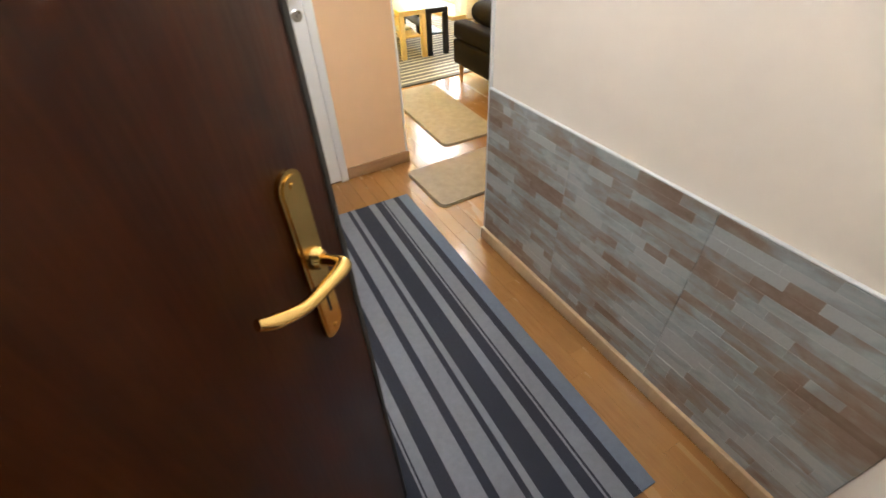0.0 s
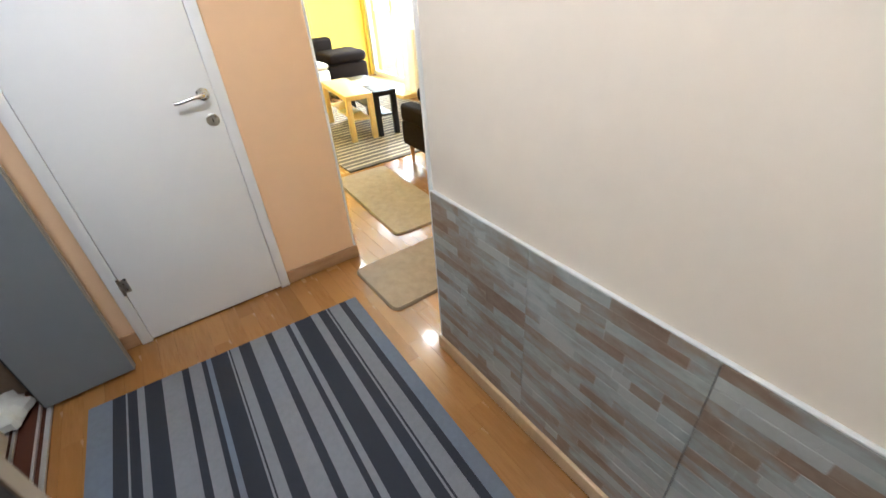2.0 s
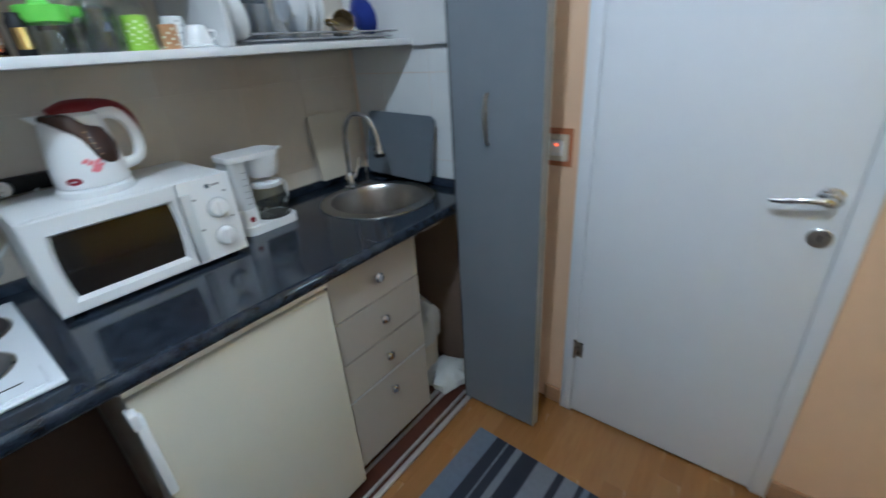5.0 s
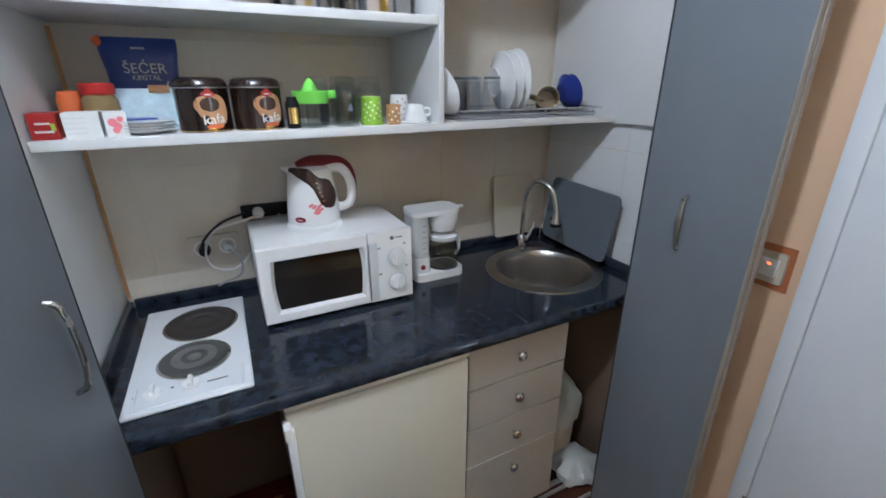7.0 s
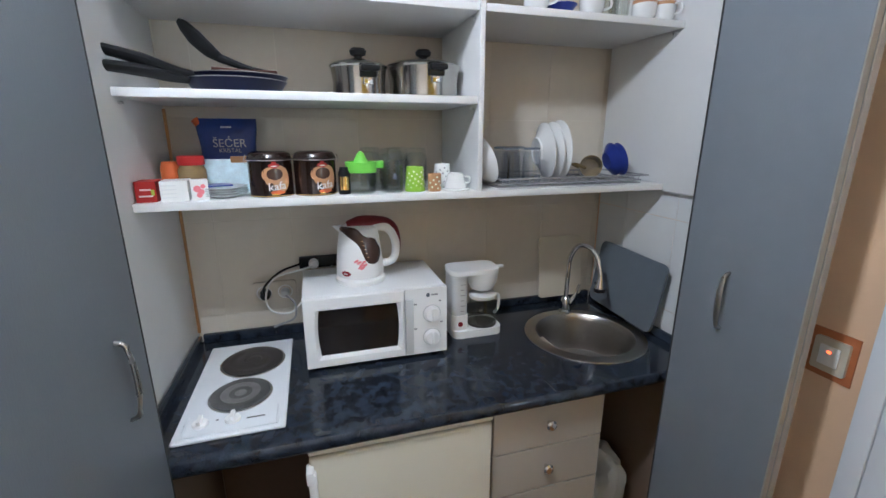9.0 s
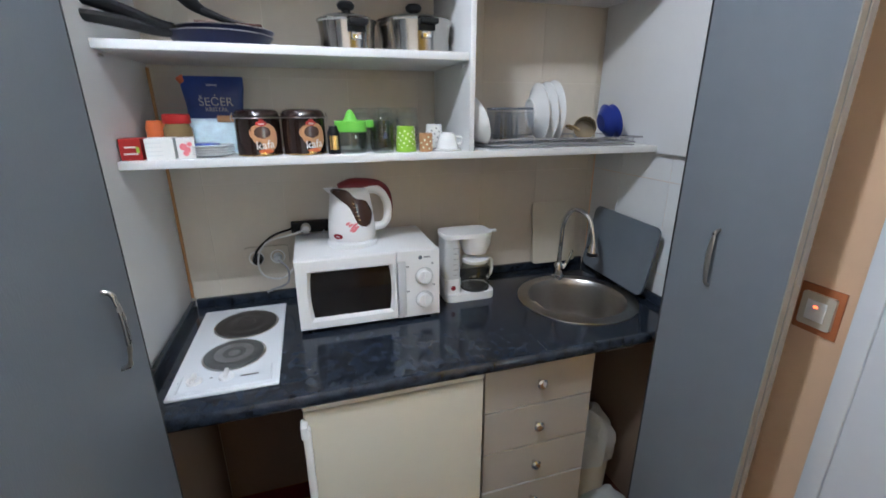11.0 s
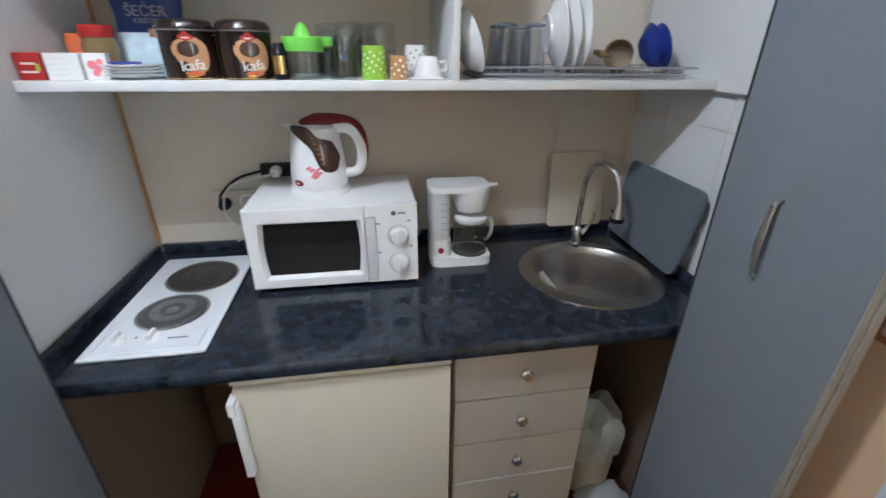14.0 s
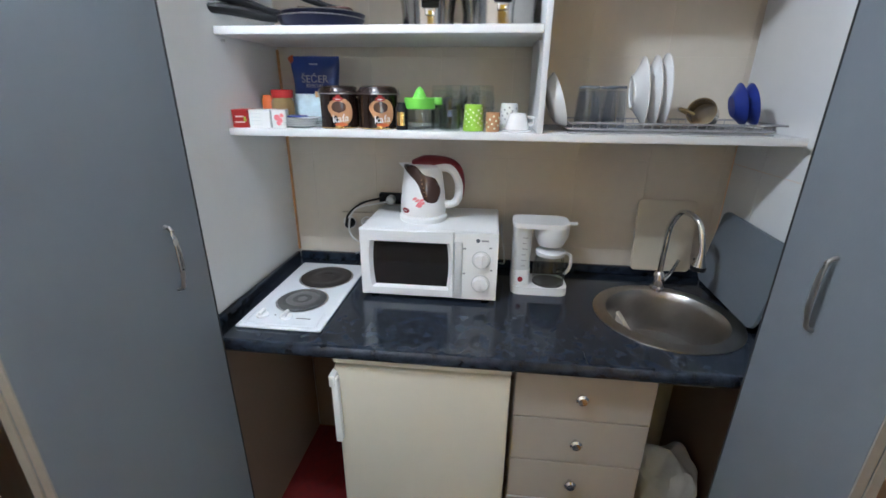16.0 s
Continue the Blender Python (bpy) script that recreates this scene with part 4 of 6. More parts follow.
# coffee tins
def coffee_tin(at, rz):
    t = thing("coffee_tin", "dark brown round coffee tin with a cup print", "tin", at, rz, group="coffee tins")
    r = .058
    bm = bm_new()
    lathe(bm, [(0, 0), (r, 0), (r + .001, .002), (r, .004), (r, .094), (r + .001, .096), (r - .002, .097), (0, .097)], seg=40)
    b = part("tin", bm, M["choc"], t)
    bm = bm_new()
    lathe(bm, [(r + .0005, .0955), (r + .0035, .097), (r + .0038, .100), (r + .001, .1025), (r - .001, .110), (r - .006, .117), (r - .016, .121), (0, .122)], seg=40)
    part("lid", bm, M["choc"], t)
    bm = bm_new()
    lathe(bm, [(r + .0004, .0015), (r + .0016, .002), (r + .0016, .004), (r + .0004, .0045)], seg=40)
    part("rim", bm, M["brass"], t)
    bm = bm_new()
    lathe(bm, [(r + .0038, .0972), (r + .0046, .0985), (r + .0038, .0998)], seg=40)
    part("lid_ring", bm, M["satin"], t)
    bm = bm_new()
    tube(bm, [(.006, -r - .004, .088), (.006, -r - .008, .098), (.004, -r - .003, .112)], .0012, 6)
    tube(bm, [(.006, r + .004, .088), (.006, r + .008, .098), (.004, r + .003, .112)], .0012, 6)
    part("wire_clip", bm, M["satin"], t)
    tin = lambda z: r
    def patch(a, z, w, h, mt, out, nm="printed_patch"):
        body_strip(tin, lambda s: a, z - h, z + h, lambda s: 2 * w * math.sqrt(max(.02, 1 - (2 * s - 1) ** 2)), out, mt, nm, b, 10)
    patch(.62, .048, .42, .036, M["tan"], .0005)
    patch(.02, .046, .14, .012, M["tan"], .0005)
    patch(.34, .060, .60, .024, M["tan"], .0008)
    patch(.33, .062, .47, .016, M["brown_plastic"], .0012)
    patch(.32, .0845, .26, .0065, M["red"], .0013)
    patch(.32, .0925, .12, .0035, M["red"], .0013)
    patch(.32, .0835, .20, .0016, M["porcelain"], .0017)
    patch(.42, .013, .34, .0055, M["orange"], .0010)
    patch(.30, .0075, .20, .0025, M["brass"], .0010)
    me = lettering("kafa", .030, M["porcelain"], b, FACE_X).data
    for v in me.vertices:
        a, z, o = .40 + v.co.y / r, v.co.z + .029 + v.co.y * .10, v.co.x
        v.co = ((r + .0020 + o) * math.cos(a), (r + .0020 + o) * math.sin(a), z)
    return t
TIN = coffee_tin((-.372, 5.314, S1), -4)
copy_thing(TIN, pose(-.370, 5.434, S1, 0, 0, 2))
bm = bm_new()
lathe(bm, [(0, 0), (.016, 0), (.017, .004), (.017, .06), (.012, .07), (.012, .076), (0, .076)], seg=18)
JJ = solo("dark_jar", bm, M["black"], "small dark jar with a gold label", "jar", pose(-.335, 5.512, S1))
body_strip(lambda z: .017, lambda s: 0, .012, .05, lambda s: 1.6, .0008, M["brass"], "gold_label", JJ, 4)

# citrus juicer on a glass jar
CJ = thing("citrus_juicer", "lime green citrus juicer on a glass jar", "juicer", (-.355, 5.563, S1))
bm = bm_new()
lathe(bm, [(0, 0), (.040, 0), (.042, .004), (.043, .05), (.041, .058), (.039, .058), (.040, .05), (.039, .006), (0, .005)], seg=30)
part("jar", bm, M["glass"], CJ)
bm = bm_new()
lathe(bm, [(.040, .058), (.044, .06), (.046, .088), (.044, .090), (.040, .084), (.026, .080), (.022, .086), (.016, .1), (.009, .114), (.003, .119), (0, .1195)], seg=30)
bx(bm, -.008, .010, .043, .066, .070, .091, .004)
part("reamer", bm, M["green"], CJ, "lime green reamer top with a spout")


def tumbler(name, label, r0, r1, h, mt, at, m=None, group=""):
    b = bm_new()
    lathe(b, [(0, 0), (r0, 0), (r0 + .001, .002), (r1, h), (r1 - .0012, h + .0008), (r1 - .0024, h), (r0 - .002, .006), (0, .006)], seg=26)
    return solo(name, b, mt, label, "glass", m or pose(*at), group)


def beer_mug(at, rz, handle=True):
    """An upturned glass mug: rounded shoulder under a thick base, with a bent handle."""
    t = thing("glass_mug", "clear upturned glass mug with a thick base", "glass", at, rz, "upturned glasses on the shelf")
    b = bm_new()
    lathe(b, [(.0325, 0), (.0345, .001), (.0355, .004), (.036, .06), (.036, .088), (.034, .100), (.031, .106), (.0325, .113), (.0315, .121), (.027, .125),
              (.012, .123), (0, .122), (0, .112), (.020, .110), (.029, .100), (.0325, .085), (.0325, .004), (.0325, 0)], seg=28)
    body = part("mug", b, M["glass"], t)
    b = bm_new()
    lathe(b, [(.0362, .058), (.0372, .060), (.0372, .063), (.0362, .065)], seg=28)
    part("moulded_ring", b, M["glass"], body)
    if handle:
        b = bm_new()
        tube(b, [(0, -.034, .088), (0, -.056, .084), (0, -.062, .055), (0, -.054, .026), (0, -.034, .020)], .0055, 10)
        part("handle", b, M["glass"], t)
    return t
for x, y, rz, hd in ((-.425, 5.665, 60, True), (-.43, 5.745, 20, True), (-.51, 5.61, 0, False), (-.51, 5.70, 0, False)):
    beer_mug((x, y, S1), rz, hd)
tumbler("tumbler", "clear glass tumbler with a blue print", .031, .033, .088, M["glass"], (-.345, 5.652, S1))
tumbler("tumbler", "clear glass tumbler beside the juicer", .029, .031, .08, M["glass"], (-.40, 5.62, S1))
body_strip(lambda z: .0325, lambda s: .1, .040, .058, lambda s: .42 - .2 * s, .0006, M["rug_blue"], "printed_mark", bpy.data.objects["tumbler"], 5)
def cup(name, label, r0, r1, h, mt, at, dots=0, dm="dots"):
    t = thing(name, label, "cup", at)
    b = bm_new()
    lathe(b, [(0, 0), (r0, 0), (r0 + .001, .003), (r1, h), (r1 - .002, h + .001), (r1 - .004, h - .004), (0, h - .006)], seg=26)
    part("cup", b, mt, t)
    rng = random.Random(dots)
    for i in range(dots):
        a, z = -1.2 + 2.4 * ((i * .618) % 1), h * (.1 + .8 * i / max(dots, 1))
        r = r0 + (r1 - r0) * z / h
        b = bm_new()
        lathe(b, [(.0032, .0), (.0030, .0007), (0, .0009)], m=Matrix.Rotation(a, 4, 'Z') @ Matrix.Translation((r, 0, z)) @ Matrix.Rotation(radians(90), 4, 'Y'), seg=8)
        part("printed_dot", b, M[dm], t)
    return t
cup("lime_cup", "upturned lime green cup with pale dots", .030, .026, .072, M["lime"], (-.345, 5.722, S1), 22)
cup("tan_cup", "small tan patterned egg cup", .019, .020, .052, M["tan"], (-.325, 5.778, S1), 10)
cup("white_dotted_cup", "upturned white cup with grey dots", .030, .024, .075, M["porcelain"], (-.40, 5.825, S1), 18, "wire")
CU = thing("white_cup", "upturned white coffee cup on its saucer", "cup", (-.335, 5.848, S1))
bm = bm_new()
lathe(bm, [(0, 0), (.043, 0), (.046, .004), (.04, .007), (0, .007)], seg=30)
part("saucer", bm, M["porcelain"], CU)
bm = bm_new()
lathe(bm, [(.034, .0072), (.033, .014), (.024, .046), (.022, .05), (.017, .052), (.015, .049), (0, .049)], seg=30)
part("cup", bm, M["porcelain"], CU)
bm = bm_new()
tube(bm, [(.0, .028, .040), (.0, .045, .038), (.0, .045, .022), (.0, .031, .020)], .0035, 8)
part("handle", bm, M["porcelain"], CU)

# drying rack with crockery
DR = thing("dish_rack", "grey wire dish drying rack on the shelf", "dish rack", (-.45, 6.262, S1))
RX, RY = .125, .272
for z, ex in ((.028, .006), (.012, 0.0)):
    bm = bm_new()
    tube(bm, [(RX + ex, -RY, z), (RX + ex, RY + ex * 4, z), (-RX - ex, RY + ex * 4, z), (-RX - ex, -RY, z), (RX + ex, -RY, z)], .0026, 8, smooth=1)
    part("rim_wire", bm, M["wire"], DR)
bm = bm_new()
bx(bm, -RX, RX, -RY, RY, 0.0003, .004, .001, 1)
part("drip_tray", bm, M["wire"], DR)
for i in range(23):
    y = -RY + 2 * RY * (i + .5) / 23
    bm = bm_new()
    tube(bm, [(RX + .005, y, .028), (RX, y, .011), (-RX, y, .011), (-RX - .005, y, .028)], .0014, 6, smooth=1)
    part("cross_wire", bm, M["wire"], DR)


def plate_mesh(r, deep):
    b = bm_new()
    lathe(b, [(0, 0), (r * .42, 0), (r * .45, -.004), (r * .5, -.003), (r * .52, .002), (r * .8, deep * .7), (r, deep), (r, deep + .003), (r * .78, deep * .7 + .004), (r * .48, .005), (0, .005)], seg=40)
    return b
for i, (y, r) in enumerate(((6.182, .095), (6.214, .097), (6.240, .100))):
    solo("soup_plate", plate_mesh(r, .028), M["porcelain"], "white porcelain plate standing on edge in the rack", "plate", Matrix.Translation((-.44, y, S1 + .013 + r)) @ Matrix.Rotation(radians(-7), 4, 'Z') @ Matrix.Rotation(radians(-84 - i), 4, 'X'), "plates in the rack")
for i, (x, y) in enumerate(((-.36, 6.045), (-.35, 6.115), (-.47, 6.06), (-.47, 6.12))):
    b = bm_new()
    lathe(b, [(.0305, 0), (.032, .002), (.0315, .03), (.0295, .07), (.027, .095), (.0245, .106), (.0255, .110), (.022, .1125), (0, .111), (0, .099), (.022, .097), (.0265, .07), (.0285, .03), (.029, .002), (.0305, 0)], seg=28)
    g = solo("rack_glass", b, M["glass_tint"], "upturned grey-blue dimpled drinking glass in the rack", "glass", pose(x, y, S1 + .0135), "glasses in the rack")
    b = bm_new()
    lathe(b, [(.0252, .105), (.0262, .1075), (.0252, .111)], seg=28)
    part("foot_ring", b, M["cut_board"], g)
# oval dish leaning on the divider
bm = bm_new()
lathe(bm, [(0, 0), (.055, 0), (.07, .006), (.088, .028), (.092, .032), (.087, .031), (.066, .010), (.05, .004), (0, .004)], seg=40, sx=1.15, sy=.86)
solo("white_dish", bm, M["porcelain"], "white dish leaning on the shelf divider", "dish", Matrix.Translation((-.402, 5.938, S1 + .0765)) @ Matrix.Rotation(radians(-72), 4, 'X'))
AM = thing("amber_mug", "smoky amber glass mug lying in the rack", "mug", (-.40, 6.375, S1 + .052))
bm = bm_new()
Rm = Matrix.Rotation(radians(-32), 4, 'Z') @ Matrix.Rotation(radians(80), 4, 'Y')
lathe(bm, [(0, -.04), (.032, -.04), (.036, -.036), (.038, .045), (.035, .045), (.033, -.03), (0, -.03)], m=Rm, seg=28)
part("mug", bm, M["amber"], AM)
bm = bm_new()
tube(bm, [(.02, -.034, .0), (.02, -.062, .012), (-.015, -.062, .012), (-.02, -.034, .0)], .005, 8)
part("handle", bm, M["amber"], AM)
for y in (6.455, 6.485):
    bm = bm_new()
    lathe(bm, [(0, 0), (.03, 0), (.034, .004), (.058, .022), (.06, .024), (.056, .023), (.032, .006), (0, .005)], seg=34)
    solo("blue_bowl", bm, M["blue_bowl"], "cobalt blue plastic bowl on edge in the rack", "bowl", Matrix.Translation((-.42, y, S1 + .073)) @ Matrix.Rotation(radians(-9), 4, 'Z') @ Matrix.Rotation(radians(-76), 4, 'X'), "blue bowls")

# pans and pots on the middle shelf
def frying_pan(at, r, tilt, mt, label, hx, hy, hz):
    t = thing("frying_pan", label, "pan", at)
    b = bm_new()
    lathe(b, [(0, 0), (r * .8, 0), (r * .84, .003), (r, .034), (r + .003, .036), (r - .003, .036), (r * .82, .006), (0, .005)], seg=44)
    part("pan", b, mt, t)
    b = bm_new()
    d = Vector((hx, hy, 0)).normalized()
    tube(b, [tuple(d * (r - .002) + Vector((0, 0, .030))), tuple(d * (r + .04) + Vector((0, 0, .034))), tuple(d * (r + .11) + Vector((0, 0, .038 + hz * .5))), tuple(d * (r + .19) + Vector((0, 0, .036 + hz)))], [.011, .015, .0165, .013], 10, flat=.75)
    part("handle", b, M["black"], t, "black plastic handle")
    b = bm_new()
    lathe(b, [(r + .0028, .0352), (r + .0038, .037), (r - .001, .038), (r - .0035, .0362)], seg=44)
    part("rim", b, M["steel"], t)
    return t
frying_pan((-.455, 5.245, S2), .128, 0, M["pan_blue"], "dark blue enamelled frying pan with a black handle", .55, -.84, .01)
frying_pan((-.450, 5.255, S2 + .0125), .122, 0, M["pan_blue"], "dark blue frying pan stacked in another pan", .50, -.86, .035)
LA = thing("ladle", "black plastic serving spoon lying across the pans", "spoon", (-.44, 5.25, S2 + .055))
bm = bm_new()
tube(bm, [(.02, .10, .0), (.015, .03, .012), (.02, -.04, .036)], [.006, .008, .012], 10)
part("handle", bm, M["black"], LA)
bm = bm_new()
tube(bm, [(.02, -.035, .034), (.022, -.06, .052), (.024, -.09, .082), (.026, -.112, .108), (.027, -.124, .118)], [.012, .021, .024, .017, .006], 12, flat=.5)
part("bowl", bm, M["black"], LA)
LB = thing("wooden_spatula", "brown wooden spatula lying in the pan", "spatula", (-.40, 5.30, S2 + .0535))
bm = bm_new()
bx(bm, -.03, .02, -.01, .055, 0, .006, .002)
part("blade", bm, M["plinth"], LB)
bm = bm_new()
tube(bm, [(-.005, -.008, .003), (-.02, -.11, .010)], .005, 8)
part("handle", bm, M["plinth"], LB)


def pot(at, r, h, label, rz=0):
    t = thing("cooking_pot", label, "pot", at, rz)
    b = bm_new()
    lathe(b, [(0, 0), (r * .93, 0), (r * .96, .004), (r * .94, h * .45), (r, h - .004), (r + .004, h), (r - .002, h - .001), (r * .9, .006), (0, .006)], seg=44)
    part("pot", b, M["pot_steel"], t)
    b = bm_new()
    lathe(b, [(r + .003, h), (r + .004, h + .003), (r * .85, h + .012), (r * .4, h + .021), (0, h + .023)], seg=44)
    lid = part("lid", b, M["pot_steel"], t)
    b = bm_new()
    lathe(b, [(.010, h + .020), (.012, h + .030), (.022, h + .035), (.025, h + .045), (.019, h + .052), (0, h + .053)], seg=22)
    part("lid_knob", b, M["black"], lid)
    for s in (1, -1):
        b = bm_new()
        bx(b, r * .99 * s - .004, r * .99 * s + .010, -.024, .024, h - .034, h - .006, .003)
        bx(b, (r + .020) * s - .012, (r + .020) * s + .012, -.026, .026, h - .020, h - .004, .005)
        part("handle", b, M["black"], t, "black plastic handle with a steel bracket")
        b = bm_new()
        bx(b, (r + .001) * s - .006, (r + .001) * s + .006, -.014, .014, h - .052, h - .034, .002)
        part("bracket", b, M["chrome"], t)
    return t
pot((-.43, 5.578, S2), .080, .082, "small stainless steel pot with a lid", 12)
pot((-.455, 5.78, S2), .112, .092, "large stainless steel pot with a lid", 5)

# cups on the top shelf
for y, rz in ((6.10, 60), (6.29, 70), (6.485, 80), (6.56, 20)):
    t = thing("floral_mug", "white porcelain mug with a printed rim band", "mug", (-.345, y, S3), rz, "cups on the top shelf")
    bm = bm_new()
    lathe(bm, [(0, 0), (.022, 0), (.024, .003), (.036, .02), (.038, .045), (.035, .068), (.036, .07), (.033, .07), (.034, .045), (0, .01)], seg=28)
    part("mug", bm, M["porcelain"], t)
    bm = bm_new()
    lathe(bm, [(.0376, .052), (.0368, .062), (.0364, .062), (.0372, .052)], seg=28)
    part("printed_band", bm, M["tan"], t)
    bm = bm_new()
    tube(bm, [(.035, 0, .055), (.056, 0, .052), (.058, 0, .03), (.036, 0, .022)], .004, 8)
    part("handle", bm, M["porcelain"], t)
bm = bm_new()
lathe(bm, [(0, 0), (.02, 0), (.045, .03), (.046, .032), (.042, .03), (0, .005)], seg=30)
solo("blue_bowl", bm, M["blue_bowl"], "cobalt blue bowl on the top shelf", "bowl", pose(-.36, 6.195, S3))
for y in (6.36, 6.40):
    tumbler("top_shelf_glass", "clear drinking glass on the top shelf", .03, .032, .11, M["glass"], (-.36, y, S3), group="glasses on the top shelf")
for y in (5.4, 5.5):
    tumbler("top_shelf_glass", "clear drinking glass on the top shelf", .03, .032, .11, M["glass"], (-.40, y + .1, S3), group="glasses on the top shelf")


# ---- the hall ----
def bow_handle(parent, m, length, mt, stand=.028, r=.006):
    b = bm_new()
    h = length / 2
    tube(b, [(0, 0, -h), (0, -stand * .75, -h * .86), (0, -stand, -h * .3), (0, -stand, h * .3), (0, -stand * .75, h * .86), (0, 0, h)], [r * .9, r * 1.15, r * 1.75, r * 1.75, r * 1.15, r * .9], 12, flat=1.0)
    for v in b.verts:
        v.co.y = v.co.y + .45 * (-stand * (1 - (v.co.z / h) ** 4) - v.co.y) if abs(v.co.z) < h * .8 else v.co.y
        v.co = m @ v.co
    return part("handle", b, mt, parent, "curved satin metal handle")


def folding_door(at, rz, flip, hx, hm):
    t = thing("folding_door", "folded grey bi-fold door of the kitchenette, open", "door", at, rz, "kitchenette folding doors")
    s = 1 if flip else -1
    b = bm_new()
    bx(b, 0, hm, -.008, .008, .025, 2.36, .0015, 1)
    front = part("leaf", b, M["grey_pvc"], t)
    b = bm_new()
    bx(b, hm + .0005, hm + .0035, -.0085, .0085, .025, 2.36)
    part("edge_band", b, M["edge_beige"], front, "beige edge band")
    b = bm_new()
    bx(b, .004, hm + .003, s * .0190 - .008, s * .0190 + .008, .025, 2.36, .0015, 1)
    back = part("leaf", b, M["grey_pvc"], t)
    b = bm_new()
    bx(b, hm + .0035, hm + .0065, s * .0190 - .0085, s * .0190 + .0085, .025, 2.36)
    part("edge_band", b, M["edge_beige"], back, "beige edge band")
    b = bm_new()
    bx(b, -.004, -.0005, -.0085, .0085, .025, 2.36)
    part("rubber_seal", b, M["dark_gap"], front)
    bow_handle(front, Matrix.Translation((hx, -s * .0085, 1.205)) @ Matrix.Rotation(radians(0 if flip else 180), 4, 'Z'), .150, M["satin"], .021, .0042)
    for z in (.35, 1.2, 2.05):
        b = bm_new()
        lathe(b, [(0, -.03), (.005, -.03), (.005, .03), (0, .03)], c=(.0, s * .011, z), seg=10)
        part("hinge", b, M["satin"], t)
    return t
folding_door((.026, 6.414, 0), 1.5, True, .134, .312)
folding_door((.043, 5.082, 0), 0, False, .110, .462)
TR = thing("floor_track", "aluminium floor track of the folding doors", "track", (0, 0, 0))
bm = bm_new()
bx(bm, -.112, .04, 4.998, 6.60, .0006, .006)
part("track_bed", bm, M["plinth"], TR, "dark brown bed between the rails")
for x0, x1 in ((-.112, -.094), (-.078, -.066), (-.004, .006), (.024, .042)):
    bm = bm_new()
    bx(bm, x0, x1, 4.999, 6.599, .0062, .018, .002, 2)
    part("rail", bm, M["alu"], TR)
bm = bm_new()
bx(bm, -.06, .05, 4.997, 6.60, 2.37, CEIL - .003, .002)
solo("track_pelmet", bm, M["white_board"], "white pelmet over the folding doors", "pelmet")

# white bathroom door in its casing
WD = thing("white_door", "closed white lacquered door with a chrome lever handle", "door", (DX0, 6.6, 0))
WDW = DX1 - DX0
for nm, b in (("casing", (0, .046, -.002, .12, 0, DH)), ("casing", (WDW - .046, WDW, -.002, .12, 0, DH)), ("casing", (.0465, WDW - .0465, -.002, .12, DH - .05, DH))):
    bm = bm_new()
    bx(bm, *b, .004, 2)
    part(nm, bm, M["white_door"], WD)
bm = bm_new()
bx(bm, .0475, WDW - .0475, .0, .044, .012, DH - .052, .003, 3)
LF = part("leaf", bm, M["white_door"], WD)
bm = bm_new()
bx(bm, .0465, WDW - .0465, .014, .1, .0005, .006)
part("threshold", bm, M["plinth"], WD)
for z in (.325, 1.75):
    bm = bm_new()
    lathe(bm, [(0, -.042), (.0065, -.042), (.0065, .042), (0, .042)], c=(.044, -.004, z), seg=14)
    bx(bm, .047, .075, -.0005, .0035, z - .035, z + .035, .001)
    part("hinge", bm, M["satin"], WD)
HX = 1.0 - DX0
RY = Matrix.Rotation(radians(90), 4, 'X')
bm = bm_new()
lathe(bm, [(.026, 0), (.026, .005), (.023, .008), (.012, .010), (.010, .012), (0, .012)], m=Matrix.Translation((HX, .0035, 1.03)) @ RY, seg=28)
rose = part("handle_rose", bm, M["chrome"], LF)
bm = bm_new()
tube(bm, [(HX, -.006, 1.03), (HX, -.030, 1.031), (HX - .012, -.043, 1.032), (HX - .05, -.046, 1.030), (HX - .09, -.044, 1.022), (HX - .116, -.042, 1.021)], [.009, .009, .0095, .0085, .0075, .006], 12)
part("lever", bm, M["chrome"], rose)
bm = bm_new()
lathe(bm, [(.026, 0), (.026, .005), (.022, .0075), (.009, .0075), (.009, .004), (0, .004)], m=Matrix.Translation((HX + .004, .0035, .925)) @ RY, seg=28)
part("key_escutcheon", bm, M["satin"], LF)
bm = bm_new()
bx(bm, HX + .002, HX + .006, -.0015, -.0008, .915, .935)
part("keyhole", bm, M["black"], LF)

# brown entrance door, half open
ED = thing("entrance_door", "dark brown wooden entrance door, half open", "door", (.004, 4.239, 0), 44.5)
bm = bm_new()
bx(bm, 0, .835, -.02, .02, .012, 2.06, .003, 2)
EL = part("leaf", bm, M["brown_door"], ED)
bm = bm_new()
bx(bm, .823, .837, -.0215, .0215, .012, 2.06, .002, 1)
part("edge_strip", bm, M["dark_gap"], ED, "black edge strip of the leaf")
# long brass plate
PX, PZ = .752, 1.026
bm = bm_new()
slab(bm, [(PX + a, PZ + b) for a, b in round_rect(-.022, .022, -.135, .135, .0215, 8)], .0202, .0265, Matrix(((1, 0, 0, 0), (0, 0, -1, 0), (0, 1, 0, 0), (0, 0, 0, 1))))
PL = part("handle_plate", bm, M["brass"], EL, "long polished brass plate")
bm = bm_new()
slab(bm, [(PX + a, PZ + b) for a, b in round_rect(-.017, .017, -.129, .129, .0165, 8)], .0268, .0285, Matrix(((1, 0, 0, 0), (0, 0, -1, 0), (0, 1, 0, 0), (0, 0, 0, 1))))
lathe(bm, [(.016, .0285), (.014, .036), (.011, .04), (0, .041)], m=Matrix.Translation((PX, 0, PZ + .012)) @ RY, seg=24)
part("plate_face", bm, M["brass"], ED)
bm = bm_new()
